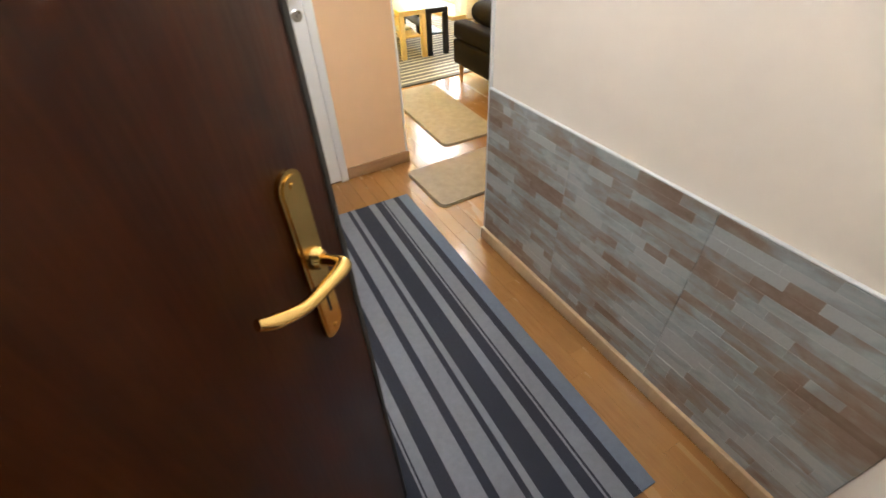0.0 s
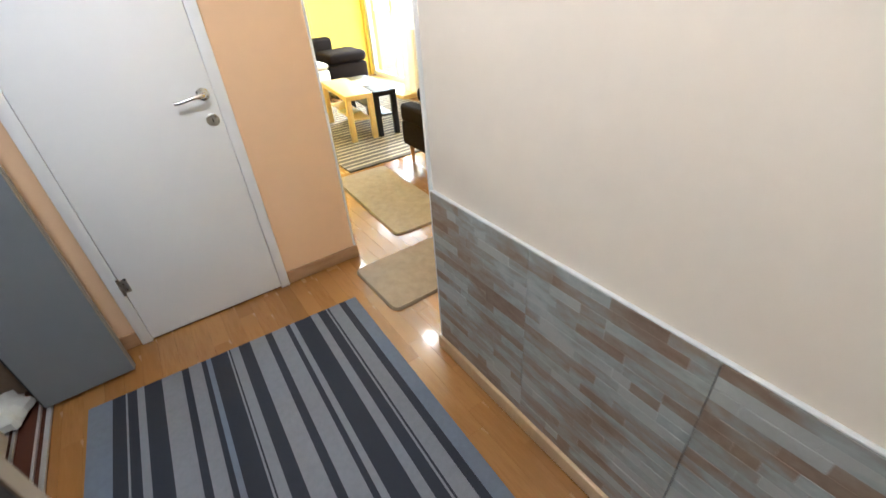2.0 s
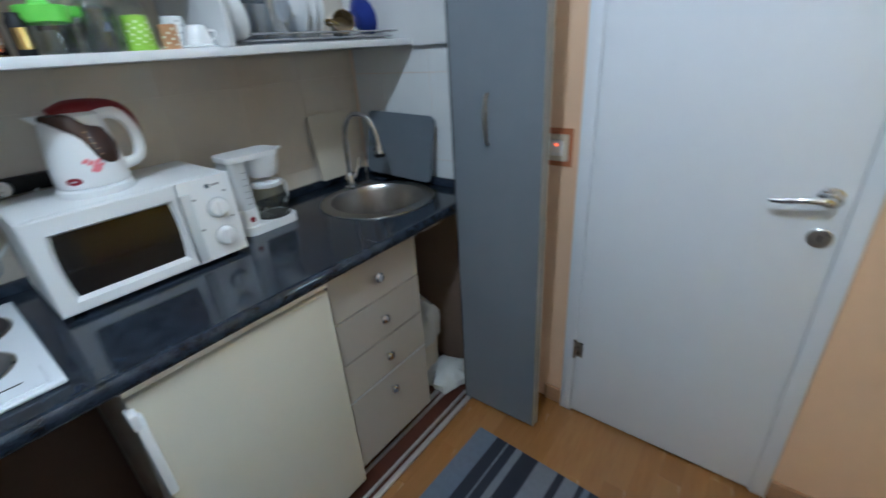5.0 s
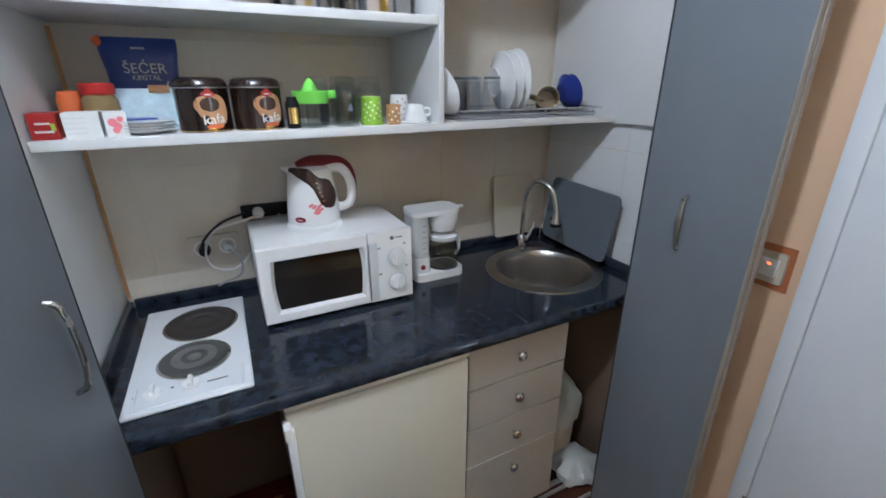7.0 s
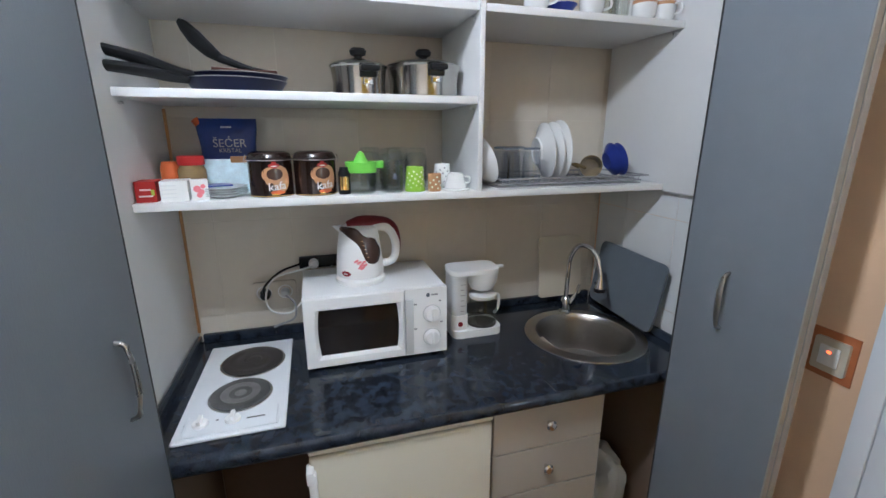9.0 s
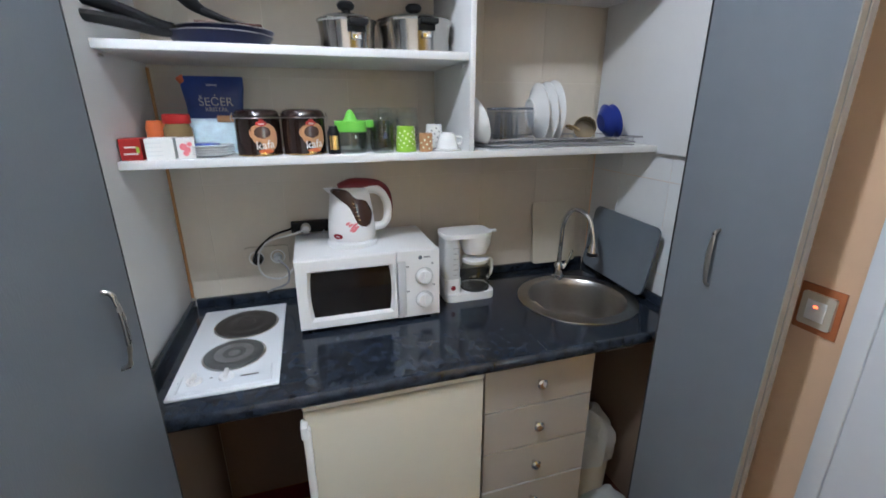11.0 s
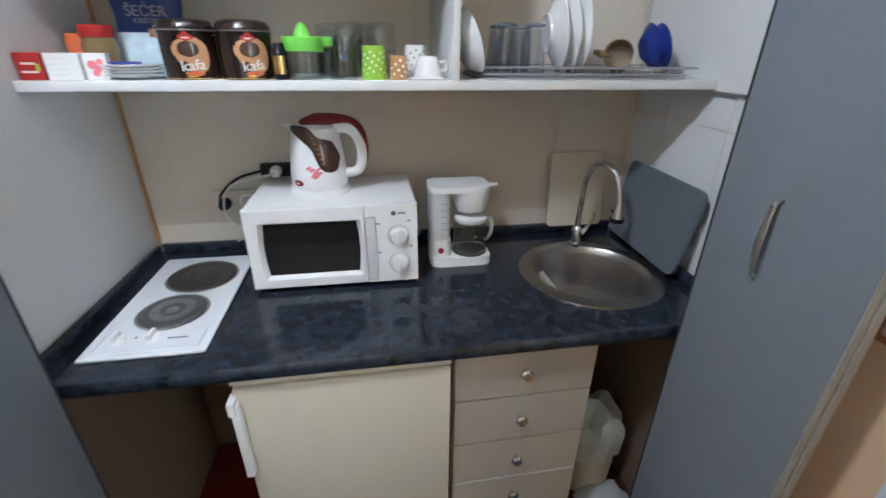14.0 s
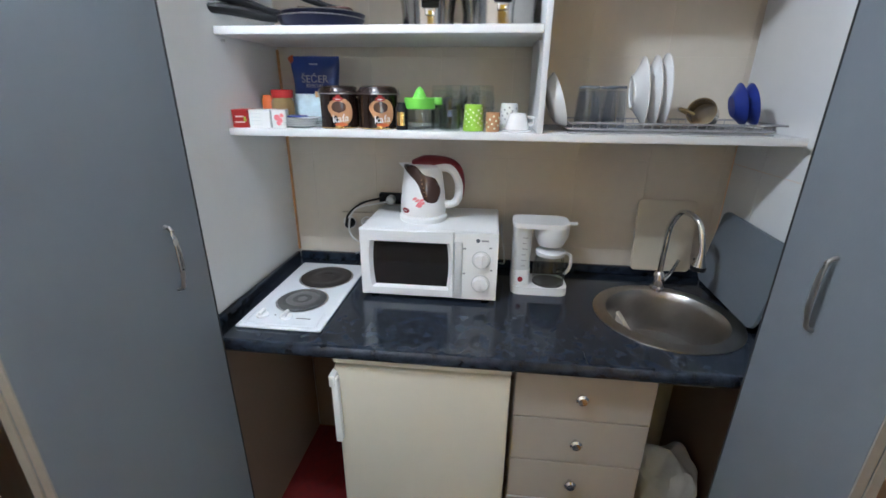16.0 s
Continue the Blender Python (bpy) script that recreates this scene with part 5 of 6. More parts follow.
tube(bm, [(PX, -.036, PZ + .012), (PX, -.062, PZ + .014), (PX - .008, -.072, PZ + .015), (PX - .040, -.070, PZ + .017), (PX - .08, -.063, PZ + .019), (PX - .115, -.054, PZ + .034), (PX - .132, -.048, PZ + .046)], [.0075, .0075, .0085, .007, .0065, .0075, .0055], 14, flat=1.2)
part("lever", bm, M["brass"], ED, "curved brass lever")
bm = bm_new()
bx(bm, PX - .002, PX + .002, -.0292, -.0284, PZ - .085, PZ - .055)
part("keyhole", bm, M["black"], ED)
for z in (PZ + .117, PZ - .117):
    bm = bm_new()
    lathe(bm, [(.0042, .0284), (.004, .030), (0, .0304)], m=Matrix.Translation((PX, 0, z)) @ RY, seg=12)
    part("screw", bm, M["brass"], ED)
DC = thing("entrance_door_casing", "dark brown wooden casing of the entrance doorway", "door frame", (0, 0, 0), kind="structure")
for b in ((EX0 - .04, EX0 - .005, 4.05, 4.212, 0, 2.1), (EX1 + .005, EX1 + .04, 4.05, 4.212, 0, 2.1), (EX0 - .005, EX1 + .005, 4.05, 4.212, 2.065, 2.1)):
    bm = bm_new()
    bx(bm, *b, .003)
    part("jamb", bm, M["brown_door"], DC)

# switch in its terracotta surround
SW = thing("boiler_switch", "white wall switch with a red light in a terracotta surround", "switch", (.298, 6.6196, 1.090))
bm = bm_new()
slab(bm, [(-.05, -.062), (.05, -.062), (.05, .062), (-.05, .062)], .0002, .004, Matrix(((1, 0, 0, 0), (0, 0, -1, 0), (0, 1, 0, 0), (0, 0, 0, 1))))
part("surround", bm, M["frame_orange"], SW, "terracotta painted surround")
bm = bm_new()
slab(bm, round_rect(-.037, .037, -.043, .043, .006, 4), .0042, .013, Matrix(((1, 0, 0, 0), (0, 0, -1, 0), (0, 1, 0, 0), (0, 0, 0, 1))))
part("plate", bm, M["cut_white"], SW)
bm = bm_new()
bx(bm, -.022, .022, -.0165, -.0132, -.026, .026, .002)
part("rocker", bm, M["white_plastic"], SW)
bm = bm_new()
bx(bm, -.0045, .0045, -.0182, -.0166, .008, .014, .001)
part("indicator", bm, M["led"], SW, "small glowing red light")

# skirtings and corner trims
def skirting(b, mt="wood_base"):
    bm = bm_new()
    bx(bm, *b, .004, 2)
    o = structure("baseboard", bm, M[mt], "oak-look skirting board")
    return o
skirting((1.092, 1.513, 6.606, 6.619, .001, .075))
skirting((.30, .373, 6.606, 6.619, .001, .075))
skirting((1.501, 1.513, 6.6195, 9.8, .001, .075))
skirting((-.0, .013, 4.215, 4.974, .001, .075))
skirting((1.472, 1.499, 4.213, 5.712, .001, .066), "light_oak")
skirting((2.467, 2.479, 5.72, 6.95, .001, .075))
skirting((1.622, 2.467, 5.7015, 5.713, .001, .075))
skirting((1.52, 3.98, 10.985, 11.0, .001, .075))
for b in ((1.486, 1.5015, 5.6985, 5.7065, .067, CEIL - .003), (1.494, 1.505, 6.612, 6.6225, .076, CEIL - .003)):
    bm = bm_new()
    bx(bm, *b, .002)
    tagged(structure("corner_trim", bm, M["frame_white"], "white corner bead on the wall edge"))
for b in ((1.4855, 1.4995, 4.214, 5.699, .757, .7615),):
    bm = bm_new()
    bx(bm, *b, .003, 3)
    structure("dado_trim", bm, M["off_plastic"], "pale rounded trim along the top of the cladding")

# striped rug
RUG = thing("striped_rug", "flat woven rug with dark and grey stripes", "rug", (0, 0, 0))
RX0, RX1, RY0, RY1 = .175, 1.333, 4.475, 6.284
darks = ((.258, .304), (.311, .345), (.372, .438), (.516, .543), (.595, .614), (.634, .704), (.711, .717), (.753, .803), (.873, .904), (.969, .990), (1.014, 1.094), (1.131, 1.172), (1.180, 1.188), (1.244, 1.276))
cols = []
x = RX0
for a, b in darks:
    cols.append((x, a, "rug_blue" if (x < .2 or .55 < x < .62) else "rug_grey"))
    cols.append((a, b, "rug_dark"))
    x = b
cols.append((x, RX1, "rug_blue"))
for a, b, mt in cols:
    bm = bm_new()
    n = 24
    for i in range(n):
        y0, y1 = RY0 + (RY1 - RY0) * i / n, RY0 + (RY1 - RY0) * (i + 1) / n
        w = lambda y: -.012 - .048 * (RY1 - y) / (RY1 - RY0)
        vs = [bm.verts.new((xx + w(yy), yy - (.014 + .028 * (yy - RY0) / (RY1 - RY0)) * (xx - .75), zz)) for yy in (y0, y1) for xx in (a, b) for zz in (.0006, .0078)]
        bm.faces.new((vs[1], vs[3], vs[7], vs[5])), bm.faces.new((vs[0], vs[4], vs[6], vs[2]))
        bm.faces.new((vs[0], vs[1], vs[5], vs[4])), bm.faces.new((vs[2], vs[6], vs[7], vs[3]))
        if i == 0:
            bm.faces.new((vs[0], vs[2], vs[3], vs[1]))
        if i == n - 1:
            bm.faces.new((vs[4], vs[5], vs[7], vs[6]))
    bmesh.ops.remove_doubles(bm, verts=bm.verts, dist=1e-5)
    part("stripe", bm, M[mt], RUG)

# beige mats
def pile_mat(x0, x1, y0, y1, rz, label):
    cx, cy = (x0 + x1) / 2, (y0 + y1) / 2
    t = thing("beige_mat", label, "mat", (cx, cy, 0), rz, "beige floor mats")
    w, d = (x1 - x0) / 2, (y1 - y0) / 2
    bm = bm_new()
    slab(bm, round_rect(-w, w, -d, d, .045), .0008, .006)
    part("backing", bm, M["mat_edge"], t)
    bm = bm_new()
    slab(bm, round_rect(-w + .008, w - .008, -d + .008, d - .008, .04), .0061, .013)
    part("pile_surface", bm, M["mat_pile"], t)
    return t
pile_mat(1.422, 2.36, 6.03, 6.485, .8, "beige deep-pile floor mat in the passage")
pile_mat(1.815, 2.275, 6.632, 7.74, -2.5, "beige deep-pile floor mat at the living room")

# ceiling lamp of the hall
HL = thing("ceiling_lamp", "round white opal ceiling lamp in the hall", "ceiling lamp", (.57, 5.22, CEIL))
bm = bm_new()
lathe(bm, [(0, 0), (.09, 0), (.09, -.02), (.07, -.025), (0, -.025)], seg=32)
part("mount", bm, M["white_plastic"], HL)
bm = bm_new()
lathe(bm, [(.02, -.026), (.022, -.05), (.012, -.055), (0, -.055)], seg=20)
part("bulb_holder", bm, M["white_plastic"], HL)
for ly in (7.9, 9.8):
    tagged(copy_thing(HL, pose(2.65, ly, CEIL)), "round white ceiling lamp in the living room", "ceiling lamp", "living room lamps")


# ---- the living room ----
def coffee_table(x0, x1, y0, y1, h, mt, label, grain):
    t = thing("coffee_table", label, "table", (x0, y0, 0), -7, "coffee tables side by side")
    w, d = x1 - x0, y1 - y0
    bm = bm_new()
    bx(bm, 0, w, 0, d, h - .045, h, .002)
    part("tabletop", bm, mt, t)
    bm = bm_new()
    bx(bm, .05, w - .05, .03, d - .03, .20, .215, .002)
    part("lower_shelf", bm, mt, t)
    for a in (0.0, w - .05):
        for b in (0.0, d - .05):
            bm = bm_new()
            bx(bm, a, a + .05, b, b + .05, .0105, h - .0455, .002)
            part("leg", bm, mt, t)
    return t
coffee_table(2.345, 2.615, 8.45, 9.33, .45, M["birch"], "pale birch coffee table on the striped rug", 0)
coffee_table(2.622, 2.85, 8.415, 9.295, .445, M["black_wood"], "black coffee table beside the birch one", 0)
bm = bm_new()
slab(bm, round_rect(-.12, .12, -.16, .16, .03), 0, .004)
solo("glass_tray", bm, M["porcelain"], "pale glossy tray on the black table", "tray", pose(2.79, 8.9, .4455, 0, 0, -7))
bm = bm_new()
slab(bm, [(-.08, -.1), (.08, -.1), (.08, .1), (-.08, .1)], 0, .012)
solo("magazines", bm, M["white_card"], "small pile of pale magazines on the table shelf", "magazines", pose(2.5, 8.8, .2155, 0, 0, 12))

# striped living room rug
LR = thing("striped_living_rug", "flat rug with cream and dark cross stripes", "rug", (2.01, 7.80, 0))
y = 0.0
rng = random.Random(3)
k = 0
while y < 2.2:
    wd = (.055, .03, .045, .022, .06, .028)[k % 6]
    bm = bm_new()
    bx(bm, 0, 1.6, y, min(y + wd, 2.22), .0006, .010)
    part("stripe", bm, M["stripe_cream" if k % 2 else "stripe_dark"], LR)
    y += wd
    k += 1

# dark sofa against the wall pier
SF = thing("dark_sofa", "dark brown upholstered sofa on turned wooden legs", "sofa", (2.47, 7.03, 0), -1.5)
bm = bm_new()
bx(bm, .0, 1.38, .0, .66, .165, .36, .02, 3)
part("base", bm, M["dark_cloth"], SF)
bm = bm_new()
bx(bm, .0, .13, .0, .66, .362, .50, .03, 4)
part("armrest", bm, M["dark_cloth"], SF)
bm = bm_new()
bx(bm, 1.25, 1.38, .0, .66, .362, .50, .03, 4)
part("armrest", bm, M["dark_cloth"], SF)
bm = bm_new()
bx(bm, .14, 1.24, .17, .65, .362, .45, .035, 4)
part("seat_cushion", bm, M["dark_cloth"], SF)
bm = bm_new()
bx(bm, .02, 1.36, .0, .16, .362, .49, .04, 4)
part("backrest", bm, M["dark_cloth"], SF)
for a in (.05, 1.33):
    for b in (.06, .60):
        bm = bm_new()
        lathe(bm, [(0, 0.0012), (.012, 0.0012), (.022, .165), (0, .165)], c=(a, b, 0), seg=14)
        part("leg", bm, M["leg_wood"], SF)
bm = bm_new()
bx(bm, -.17, .17, -.29, .29, -.092, .092, .085, 6)
for v in bm.verts:
    v.co.z *= 1 - .25 * (abs(v.co.y) / .29) ** 3
solo("dark_cushion", bm, M["dark_cloth"], "large rounded dark brown cushion lying on the sofa", "cushion", Matrix.Translation((2.795, 7.40, .543)) @ Matrix.Rotation(radians(-3), 4, 'Z'))

# pale corner sofa with dark cushions at the far wall
PSF = thing("pale_sofa", "pale patterned sofa along the far wall", "sofa", (1.52, 10.2, 0))
bm = bm_new()
bx(bm, 0, 1.39, 0, .75, .12, .40, .03, 3)
part("base", bm, M["light_cloth"], PSF)
bm = bm_new()
bx(bm, 0, 1.39, .58, .80, .402, .82, .05, 4)
part("backrest", bm, M["light_cloth"], PSF)
bm = bm_new()
bx(bm, .0, 1.39, .0, .57, .402, .47, .03, 3)
part("seat_cushion", bm, M["light_cloth"], PSF)
for a in (.1, 1.29):
    for b in (.1, .65):
        bm = bm_new()
        lathe(bm, [(0, 0.0012), (.02, 0.0012), (.025, .12), (0, .12)], c=(a, b, 0), seg=12)
        part("leg", bm, M["black_wood"], PSF)
AR = thing("dark_armchair", "dark armchair with a padded arm beside the pale sofa", "armchair", (2.93, 10.25, 0))
bm = bm_new()
bx(bm, 0, .55, 0, .7, .10, .42, .04, 3)
part("base", bm, M["dark_cloth"], AR)
bm = bm_new()
bx(bm, .0, .30, .5, .7, .425, .70, .05, 4)
part("backrest", bm, M["dark_cloth"], AR)
bm = bm_new()
bx(bm, .0, .55, -.02, .5, .425, .56, .06, 4)
part("cushion", bm, M["dark_cloth"], AR)
for a in (.08, .47):
    for b in (.08, .6):
        bm = bm_new()
        lathe(bm, [(0, 0.0012), (.02, 0.0012), (.02, .10), (0, .10)], c=(a, b, 0), seg=12)
        part("leg", bm, M["black_wood"], AR)

# balcony door, window, curtains
def glazed(name, y0, y1, z0, z1, n, label):
    t = thing(name, label, "window", (WX + .04, 0, 0), kind="structure")
    w = .07
    for b in ((0, .06, y0, y0 + w, z0, z1), (0, .06, y1 - w, y1, z0, z1), (0, .06, y0 + w, y1 - w, z0, z0 + w), (0, .06, y0 + w, y1 - w, z1 - w, z1)):
        bm = bm_new()
        bx(bm, *b, .006, 2)
        part("window_frame", bm, M["frame_white"], t)
    for i in range(1, n):
        yy = y0 + (y1 - y0) * i / n
        bm = bm_new()
        bx(bm, -.004, .056, yy - .05, yy + .05, z0 + w, z1 - w, .006, 2)
        part("mullion", bm, M["frame_white"], t)
    for i in range(n):
        a, b = y0 + (y1 - y0) * i / n + .055, y0 + (y1 - y0) * (i + 1) / n - .055
        bm = bm_new()
        bx(bm, .024, .030, a, b, z0 + w - .004, z1 - w + .004)
        p = part("pane", bm, M["pane"], t)
        p.visible_shadow = False
    return t
glazed("window_1", 9.5, 11.05, .06, 2.25, 2, "white balcony door with two tall panes")
glazed("window_2", 7.35, 8.95, .95, 2.25, 2, "white framed living room window")
bm = bm_new()
bx(bm, WX - .10, WX + .14, 7.30, 9.0, .915, .948, .004)
structure("window_sill", bm, M["frame_white"], "white window sill")
bm = bm_new()
bx(bm, WX - .35, WX + .14, 9.51, 11.04, .0006, .055, .004)
structure("door_step", bm, M["birch"], "pale wooden step at the balcony door")


def curtain(x, y0, y1, z0, z1, mt, parent, folds, amp, seed):
    rng = random.Random(seed)
    n, k = folds * 10, 10
    ph = [rng.uniform(-.6, .6) for _ in range(folds + 2)]
    b = bm_new()
    rows = []
    for j in range(k + 1):
        z = z0 + (z1 - z0) * j / k
        row = []
        for side in (0, .003):
            for i in range(n + 1):
                s = i / n
                f = s * folds
                pp = ph[int(f)] * (1 - f % 1) + ph[int(f) + 1] * (f % 1)
                row.append(b.verts.new((x + side + amp * math.sin(2 * math.pi * f + pp) * (1.1 - .35 * j / k), y0 + (y1 - y0) * s, z)))
        rows.append(row)
    m = n + 1
    for p, q in zip(rows, rows[1:]):
        for i in range(n):
            b.faces.new((p[i], p[i + 1], q[i + 1], q[i]))
            b.faces.new((p[m + i], q[m + i], q[m + i + 1], p[m + i + 1]))
        b.faces.new((p[0], q[0], q[m], p[m])), b.faces.new((p[n], p[m + n], q[m + n], q[n]))
    return part("cloth" if mt != "curtain_lo" else "hem_panel", b, M[mt], parent)
CT = thing("long_curtain", "white curtain with a linen lower panel beside the balcony door", "curtain", (0, 0, 0))
curtain(WX - .15, 9.02, 9.76, .80, 2.36, "curtain", CT, 5, .03, 4)
curtain(WX - .15, 9.02, 9.76, .03, .798, "curtain_lo", CT, 5, .03, 4)
bm = bm_new()
tube(bm, [(WX - .15, 7.1, 2.38), (WX - .15, 11.0, 2.38)], .012, 10)
part("curtain_rod", bm, M["frame_white"], CT)
RD = thing("radiator_pipe", "white heating pipe along the yellow wall", "pipe", (0, 0, 0))
bm = bm_new()
tube(bm, [(WX - .05, 7.1, .16), (WX - .05, 8.9, .16)], .011, 8)
part("pipe", bm, M["frame_white"], RD)
for yy in (7.4, 8.6):
    bm = bm_new()
    tube(bm, [(WX - .05, yy, .16), (WX - .002, yy, .16)], .006, 8)
    part("bracket", bm, M["frame_white"], RD)
# paper notice and outlet on the wall pier
NT = thing("wall_hanging", "small paper ornament hanging on the yellow wall", "ornament", (2.4785, 6.35, 1.22))
bm = bm_new()
slab(bm, [(-.035, -.05), (.03, -.06), (.035, .07), (-.02, .10)], .0, .003, Matrix(((0, 0, -1, 0), (1, 0, 0, 0), (0, 1, 0, 0), (0, 0, 0, 1))))
part("paper", bm, M["pale_pack"], NT)
bm = bm_new()
slab(bm, round_rect(-.04, .03, -.115, -.075, .015, 4), .0, .008, Matrix(((0, 0, -1, 0), (1, 0, 0, 0), (0, 1, 0, 0), (0, 0, 0, 1))))
part("pink_tassel", bm, M["pink"], NT)
SK = thing("pier_socket", "white wall socket on the yellow wall", "socket", (2.4785, 6.52, .75))
bm = bm_new()
slab(bm, round_rect(-.04, .04, -.04, .04, .008, 4), .0, .010, Matrix(((0, 0, -1, 0), (1, 0, 0, 0), (0, 1, 0, 0), (0, 0, 0, 1))))
part("plate", bm, M["white_plastic"], SK)
bm = bm_new()
lathe(bm, [(.022, .0101), (.022, .012), (.018, .012), (.018, .0102)], m=Matrix.Rotation(radians(-90), 4, 'Y'), seg=20)
part("socket_ring", bm, M["white_plastic"], SK)

# ground, greenery and a glowing backdrop that stands in for overexposed daylight outside
# emissive panel added so the panes look white; it lights the room too
glow = mat("glowing_backdrop", (.9, .95, .95), 1.0, vary=.03, scale=.3, emit=(.93, 1.0, .97, 8.0))
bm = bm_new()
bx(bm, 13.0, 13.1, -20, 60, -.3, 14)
structure("backdrop", bm, glow, "glowing white backdrop panel standing in for overexposed daylight outside the windows")
bm = bm_new()
bmesh.ops.create_grid(bm, x_segments=1, y_segments=1, size=400)
structure("ground", bm, mat("grass_ground", (.20, .27, .12), .95, vary=.4, scale=2, bump=.3), "grassy ground outside").location = (0, 0, -.30)
bm = bm_new()
bx(bm, WX + .14, WX + 1.5, 7.0, 11.4, -.2, -.02)
structure("balcony_slab", bm, M["white_wall"], "pale balcony slab outside")
SH = thing("garden_shrub", "tall green leafy shrub in the garden", "shrub", (7.6, 12.2, -.30))
bm = bm_new()
rng = random.Random(5)
for i in range(5):
    a = i * 1.25
    tube(bm, [(.05 * math.cos(a), .05 * math.sin(a), .0), (.2 * math.cos(a), .25 * math.sin(a), .9), (.5 * math.cos(a), .6 * math.sin(a), 2.2)], [.05, .035, .012], 7)
part("trunk", bm, M["leg_wood"], SH)
bm = bm_new()
for i in range(900):
    u = Vector((rng.gauss(0, 1), rng.gauss(0, 1), rng.gauss(0, 1))).normalized() * rng.uniform(.35, 1) ** .5
    lump = 1 + .25 * math.sin(5 * u.x + 3 * u.z) + .2 * math.sin(7 * u.y)
    c = Vector((u.x * 1.0 * lump, u.y * 1.5 * lump, 1.75 + u.z * 1.45 * lump))
    q = Euler((rng.uniform(0, 6), rng.uniform(0, 6), rng.uniform(0, 6))).to_matrix()
    s = rng.uniform(.05, .11)
    vs = [bm.verts.new(c + q @ Vector(p) * s) for p in ((-1, 0, 0), (0, -.45, .1), (1, 0, 0), (0, .45, .1))]
    bm.faces.new(vs)
part("leaves", bm, M["leaves"], SH, smooth=False)


# ---- the stone-look strips of the cladding ----
CL = thing("wall_cladding", "grey-blue and brown stone-look strip cladding", "cladding", (0, 0, 0), kind="structure")
bm = bm_new()
bx(bm, 1.4915, 1.4995, 4.2125, 5.699, .067, .756)
part("backing", bm, mat("cladding_joint", (.16, .13, .11), .85, vary=.2, scale=40), CL)


def strip_mat(name, lean):
    """Slate-look print: rust, taupe and blue-grey blotches that run across neighbouring strips, over a per-strip tone."""
    m = mat("stone_strip_" + name, (.3, .28, .26), .5, bump=.45, bump_scale=70)
    nt = m.node_tree
    N, L = nt.nodes.new, nt.links.new
    geo, oi, mp = N("ShaderNodeNewGeometry"), N("ShaderNodeObjectInfo"), N("ShaderNodeMapping")
    mp.inputs["Scale"].default_value = (1, .42, 1)
    L(geo.outputs["Position"], mp.inputs[0])
    big, fine = N("ShaderNodeTexNoise"), N("ShaderNodeTexNoise")
    big.inputs["Scale"].default_value, big.inputs["Detail"].default_value, big.inputs["Distortion"].default_value = 9, 3, .6
    fine.inputs["Scale"].default_value, fine.inputs["Detail"].default_value = 55, 6
    L(mp.outputs[0], big.inputs[0]), L(mp.outputs[0], fine.inputs[0])
    a, b, c = N("ShaderNodeMath"), N("ShaderNodeMath"), N("ShaderNodeMath")
    a.operation = b.operation = 'MULTIPLY_ADD'
    a.inputs[1].default_value, b.inputs[1].default_value, c.inputs[1].default_value = .34, .36, lean
    L(oi.outputs["Random"], a.inputs[0]), L(big.outputs[0], a.inputs[2])
    L(fine.outputs[0], b.inputs[0]), L(a.outputs[0], b.inputs[2])
    L(b.outputs[0], c.inputs[0])
    cr = N("ShaderNodeValToRGB")
    el = cr.color_ramp.elements
    for k, (p, col) in enumerate(((.42, (.19, .125, .088)), (.60, (.25, .185, .14)), (.72, (.285, .245, .205)), (.82, (.30, .30, .285)), (.92, (.34, .37, .375)), (1.0, (.40, .415, .41)))):
        e = el[k] if k < 2 else el.new(p)
        e.position, e.color = p, (*col, 1)
    L(c.outputs[0], cr.inputs[0])
    L(cr.outputs[0], nt.nodes["Principled BSDF"].inputs["Base Color"])
    return m


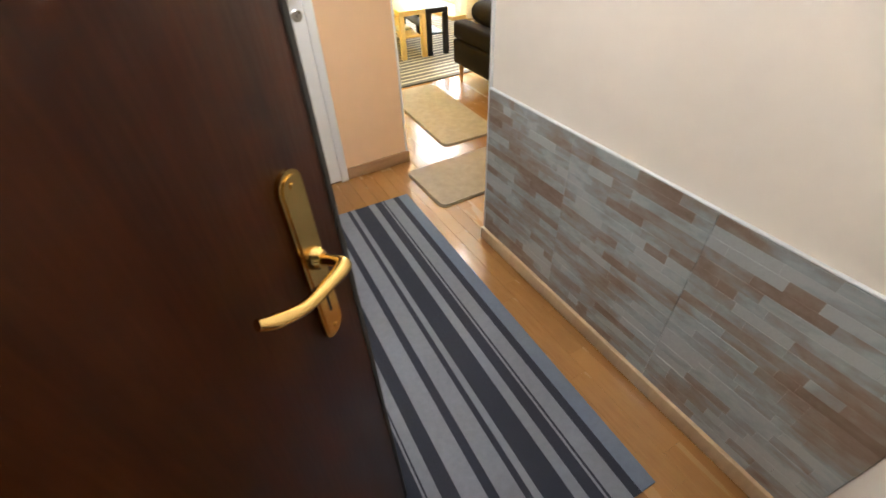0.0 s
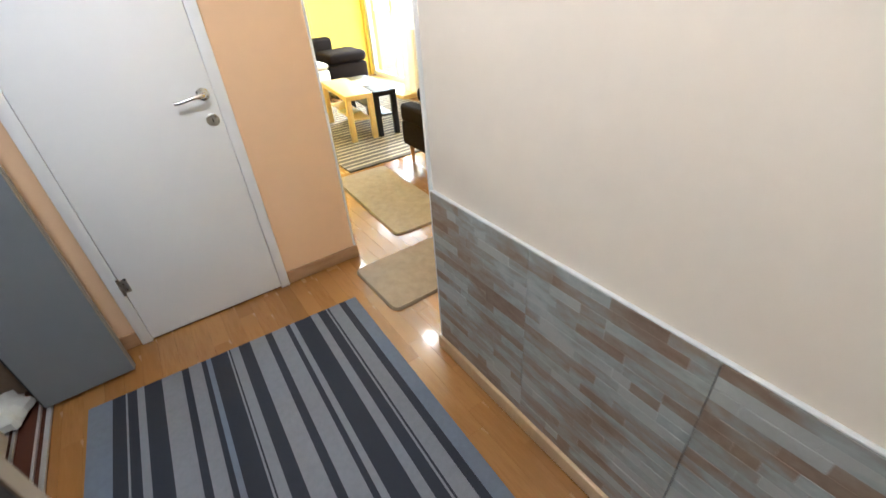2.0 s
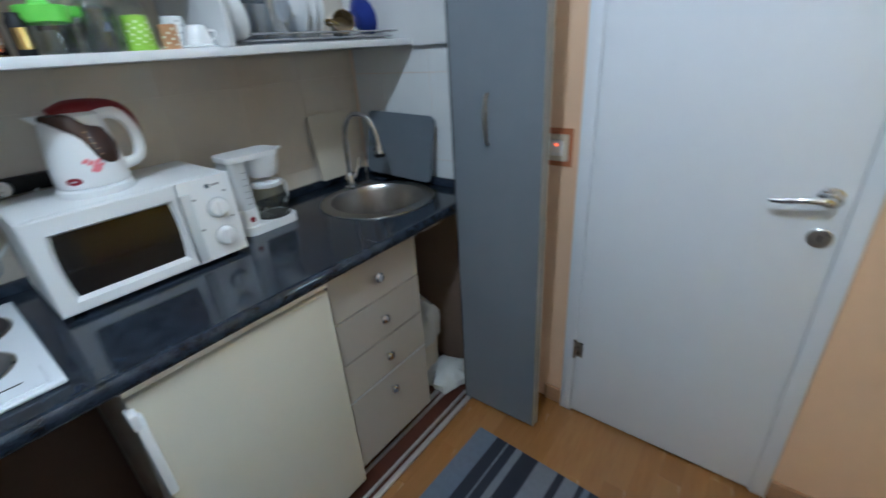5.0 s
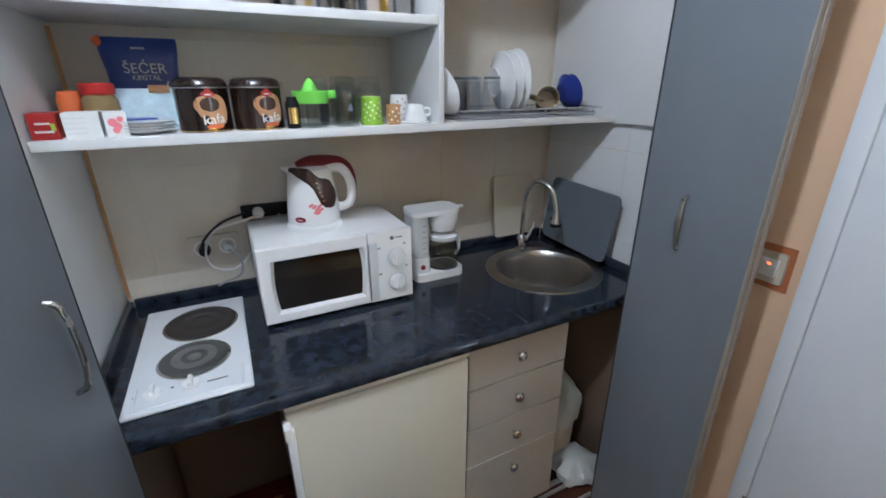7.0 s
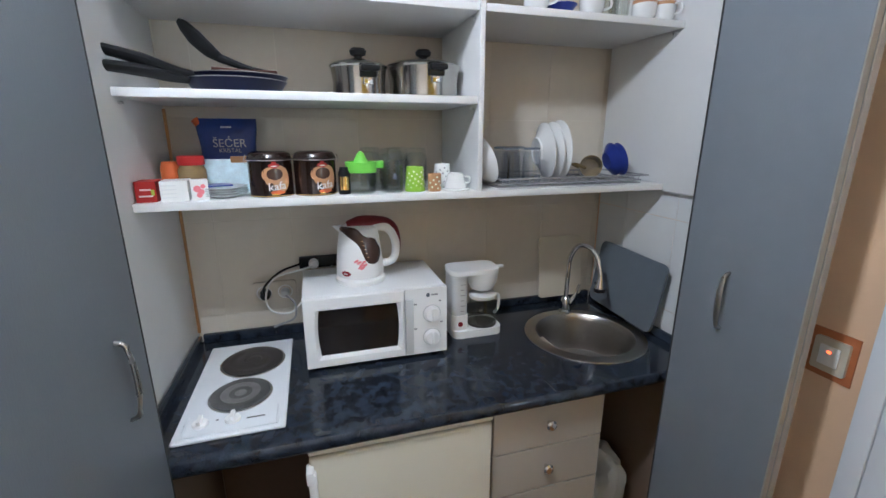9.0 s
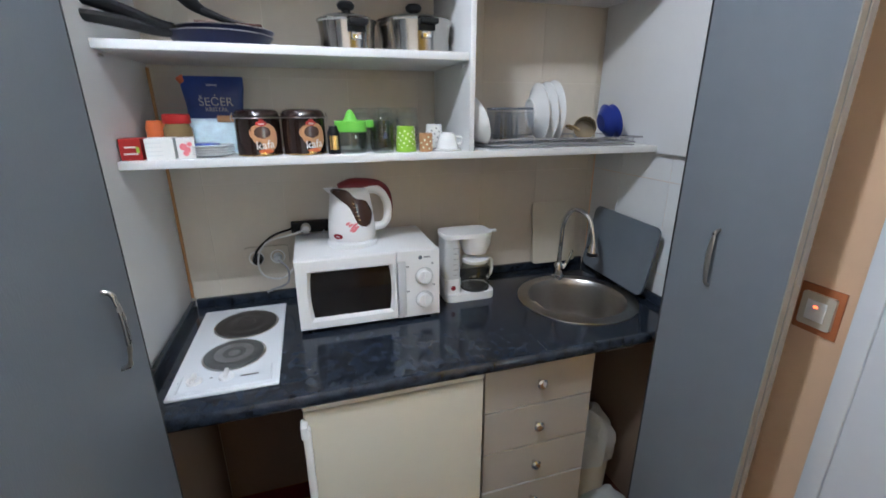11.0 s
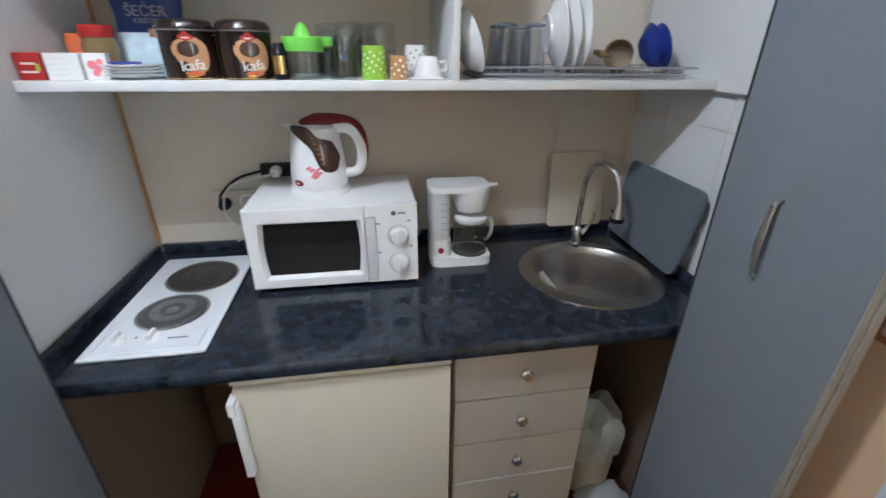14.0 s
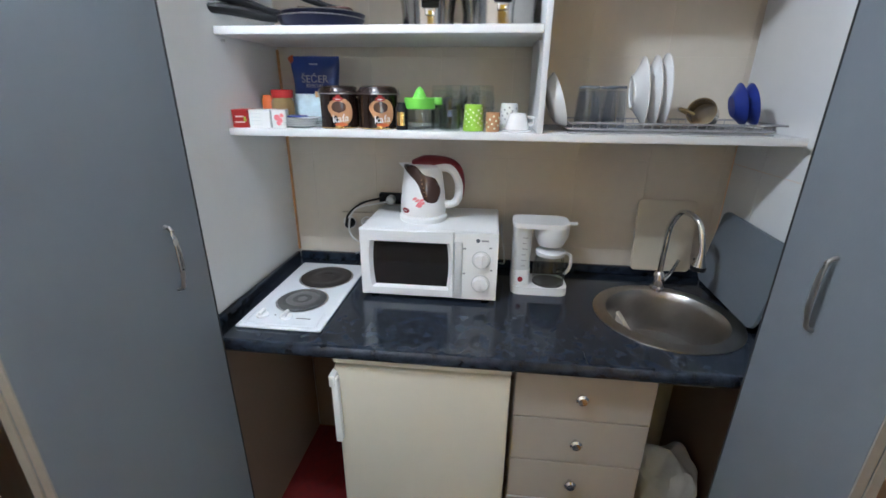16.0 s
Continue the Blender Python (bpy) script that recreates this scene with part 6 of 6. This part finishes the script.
CLM = [strip_mat(n, lean) for n, lean in (("blue", .05), ("grey", -.04), ("brown", -.14), ("tan", -.10), ("rust", -.18), ("pale", .12))]
rng = random.Random(11)
strip_me = {}
ROWS_N = 21
z = .0675
zs = [.0675 + (.756 - .0675) * i / ROWS_N for i in range(ROWS_N + 1)]
joints = (4.2125, 4.722, 5.222, 5.699)
for i in range(ROWS_N):
    h = zs[i + 1] - zs[i]
    for j0, j1 in zip(joints, joints[1:]):
        y = j0 + .001
        while y < j1 - .002:
            w = rng.choice((.05, .075, .10, .14, .18, .24))
            if j1 - y - w < .05:
                w = j1 - y - .001
            dep = rng.choice((.0002, .0005, .0008, .0012))
            k = rng.choices(range(6), (26, 20, 20, 22, 5, 7))[0]
            key = (round(w, 3), round(dep, 4), k)
            if key not in strip_me:
                b = bm_new()
                bx(b, -.0055 - dep, 0, 0, w - .0003, 0, h - .0003, .0003, 1)
                strip_me[key] = finish(b, "stone_strip", CLM[k], False)
            ob = new("stone_strip", strip_me[key])
            ob.location, ob.parent = (1.4914, y, zs[i]), CL
            y += w

# ---- oak strips of the floor ----
FL = thing("oak_floor", "glossy lacquered oak strip floor", "floor", (0, 0, 0), kind="structure")
SWD, SL = .072, .43
me_full = {}


def floor_strip(x, y0, y1):
    key = round(y1 - y0, 3)
    if key not in me_full:
        b = bm_new()
        bx(b, 0, SWD - .0003, 0, y1 - y0 - .0003, -.011, 0, .0004, 1)
        me_full[key] = finish(b, "oak_strip", M["plank"], False)
    ob = new("oak_strip", me_full[key])
    ob.location, ob.parent = (x, y0, 0), FL
    return ob


rng = random.Random(21)
rest = []
for c in range(-12, 58):
    x = c * SWD
    off = rng.uniform(0, SL)
    y = 2.76 - off
    while y < 11.1:
        y0, y1 = max(y, 2.76), min(y + SL, 11.1)
        if y1 - y0 > .01 and x < 3.97:
            near = (-.02 < x < 1.5 and 4.2 < y0 < 6.55) or (1.44 < x < 2.45 and 5.7 < y0 < 7.6)
            if near:
                floor_strip(x, y0, y1)
            else:
                rest.append((x, y0, y1))
        y += SL
verts, faces = [], []
for x, y0, y1 in rest:
    n = len(verts)
    X1, Y1 = x + SWD - .0004, y1 - .0005
    verts += [(x, y0, 0), (X1, y0, 0), (X1, Y1, 0), (x, Y1, 0), (x, y0, -.011), (X1, y0, -.011), (X1, Y1, -.011), (x, Y1, -.011)]
    faces += [(n, n + 1, n + 2, n + 3), (n, n + 4, n + 5, n + 1), (n + 1, n + 5, n + 6, n + 2), (n + 2, n + 6, n + 7, n + 3), (n + 3, n + 7, n + 4, n)]
me = bpy.data.meshes.new("oak_strips")
me.from_pydata(verts, [], faces)
me.materials.append(M["plank"])
ob = new("oak_strips", me)
ob.parent = FL
tagged(ob, kind="stuff")
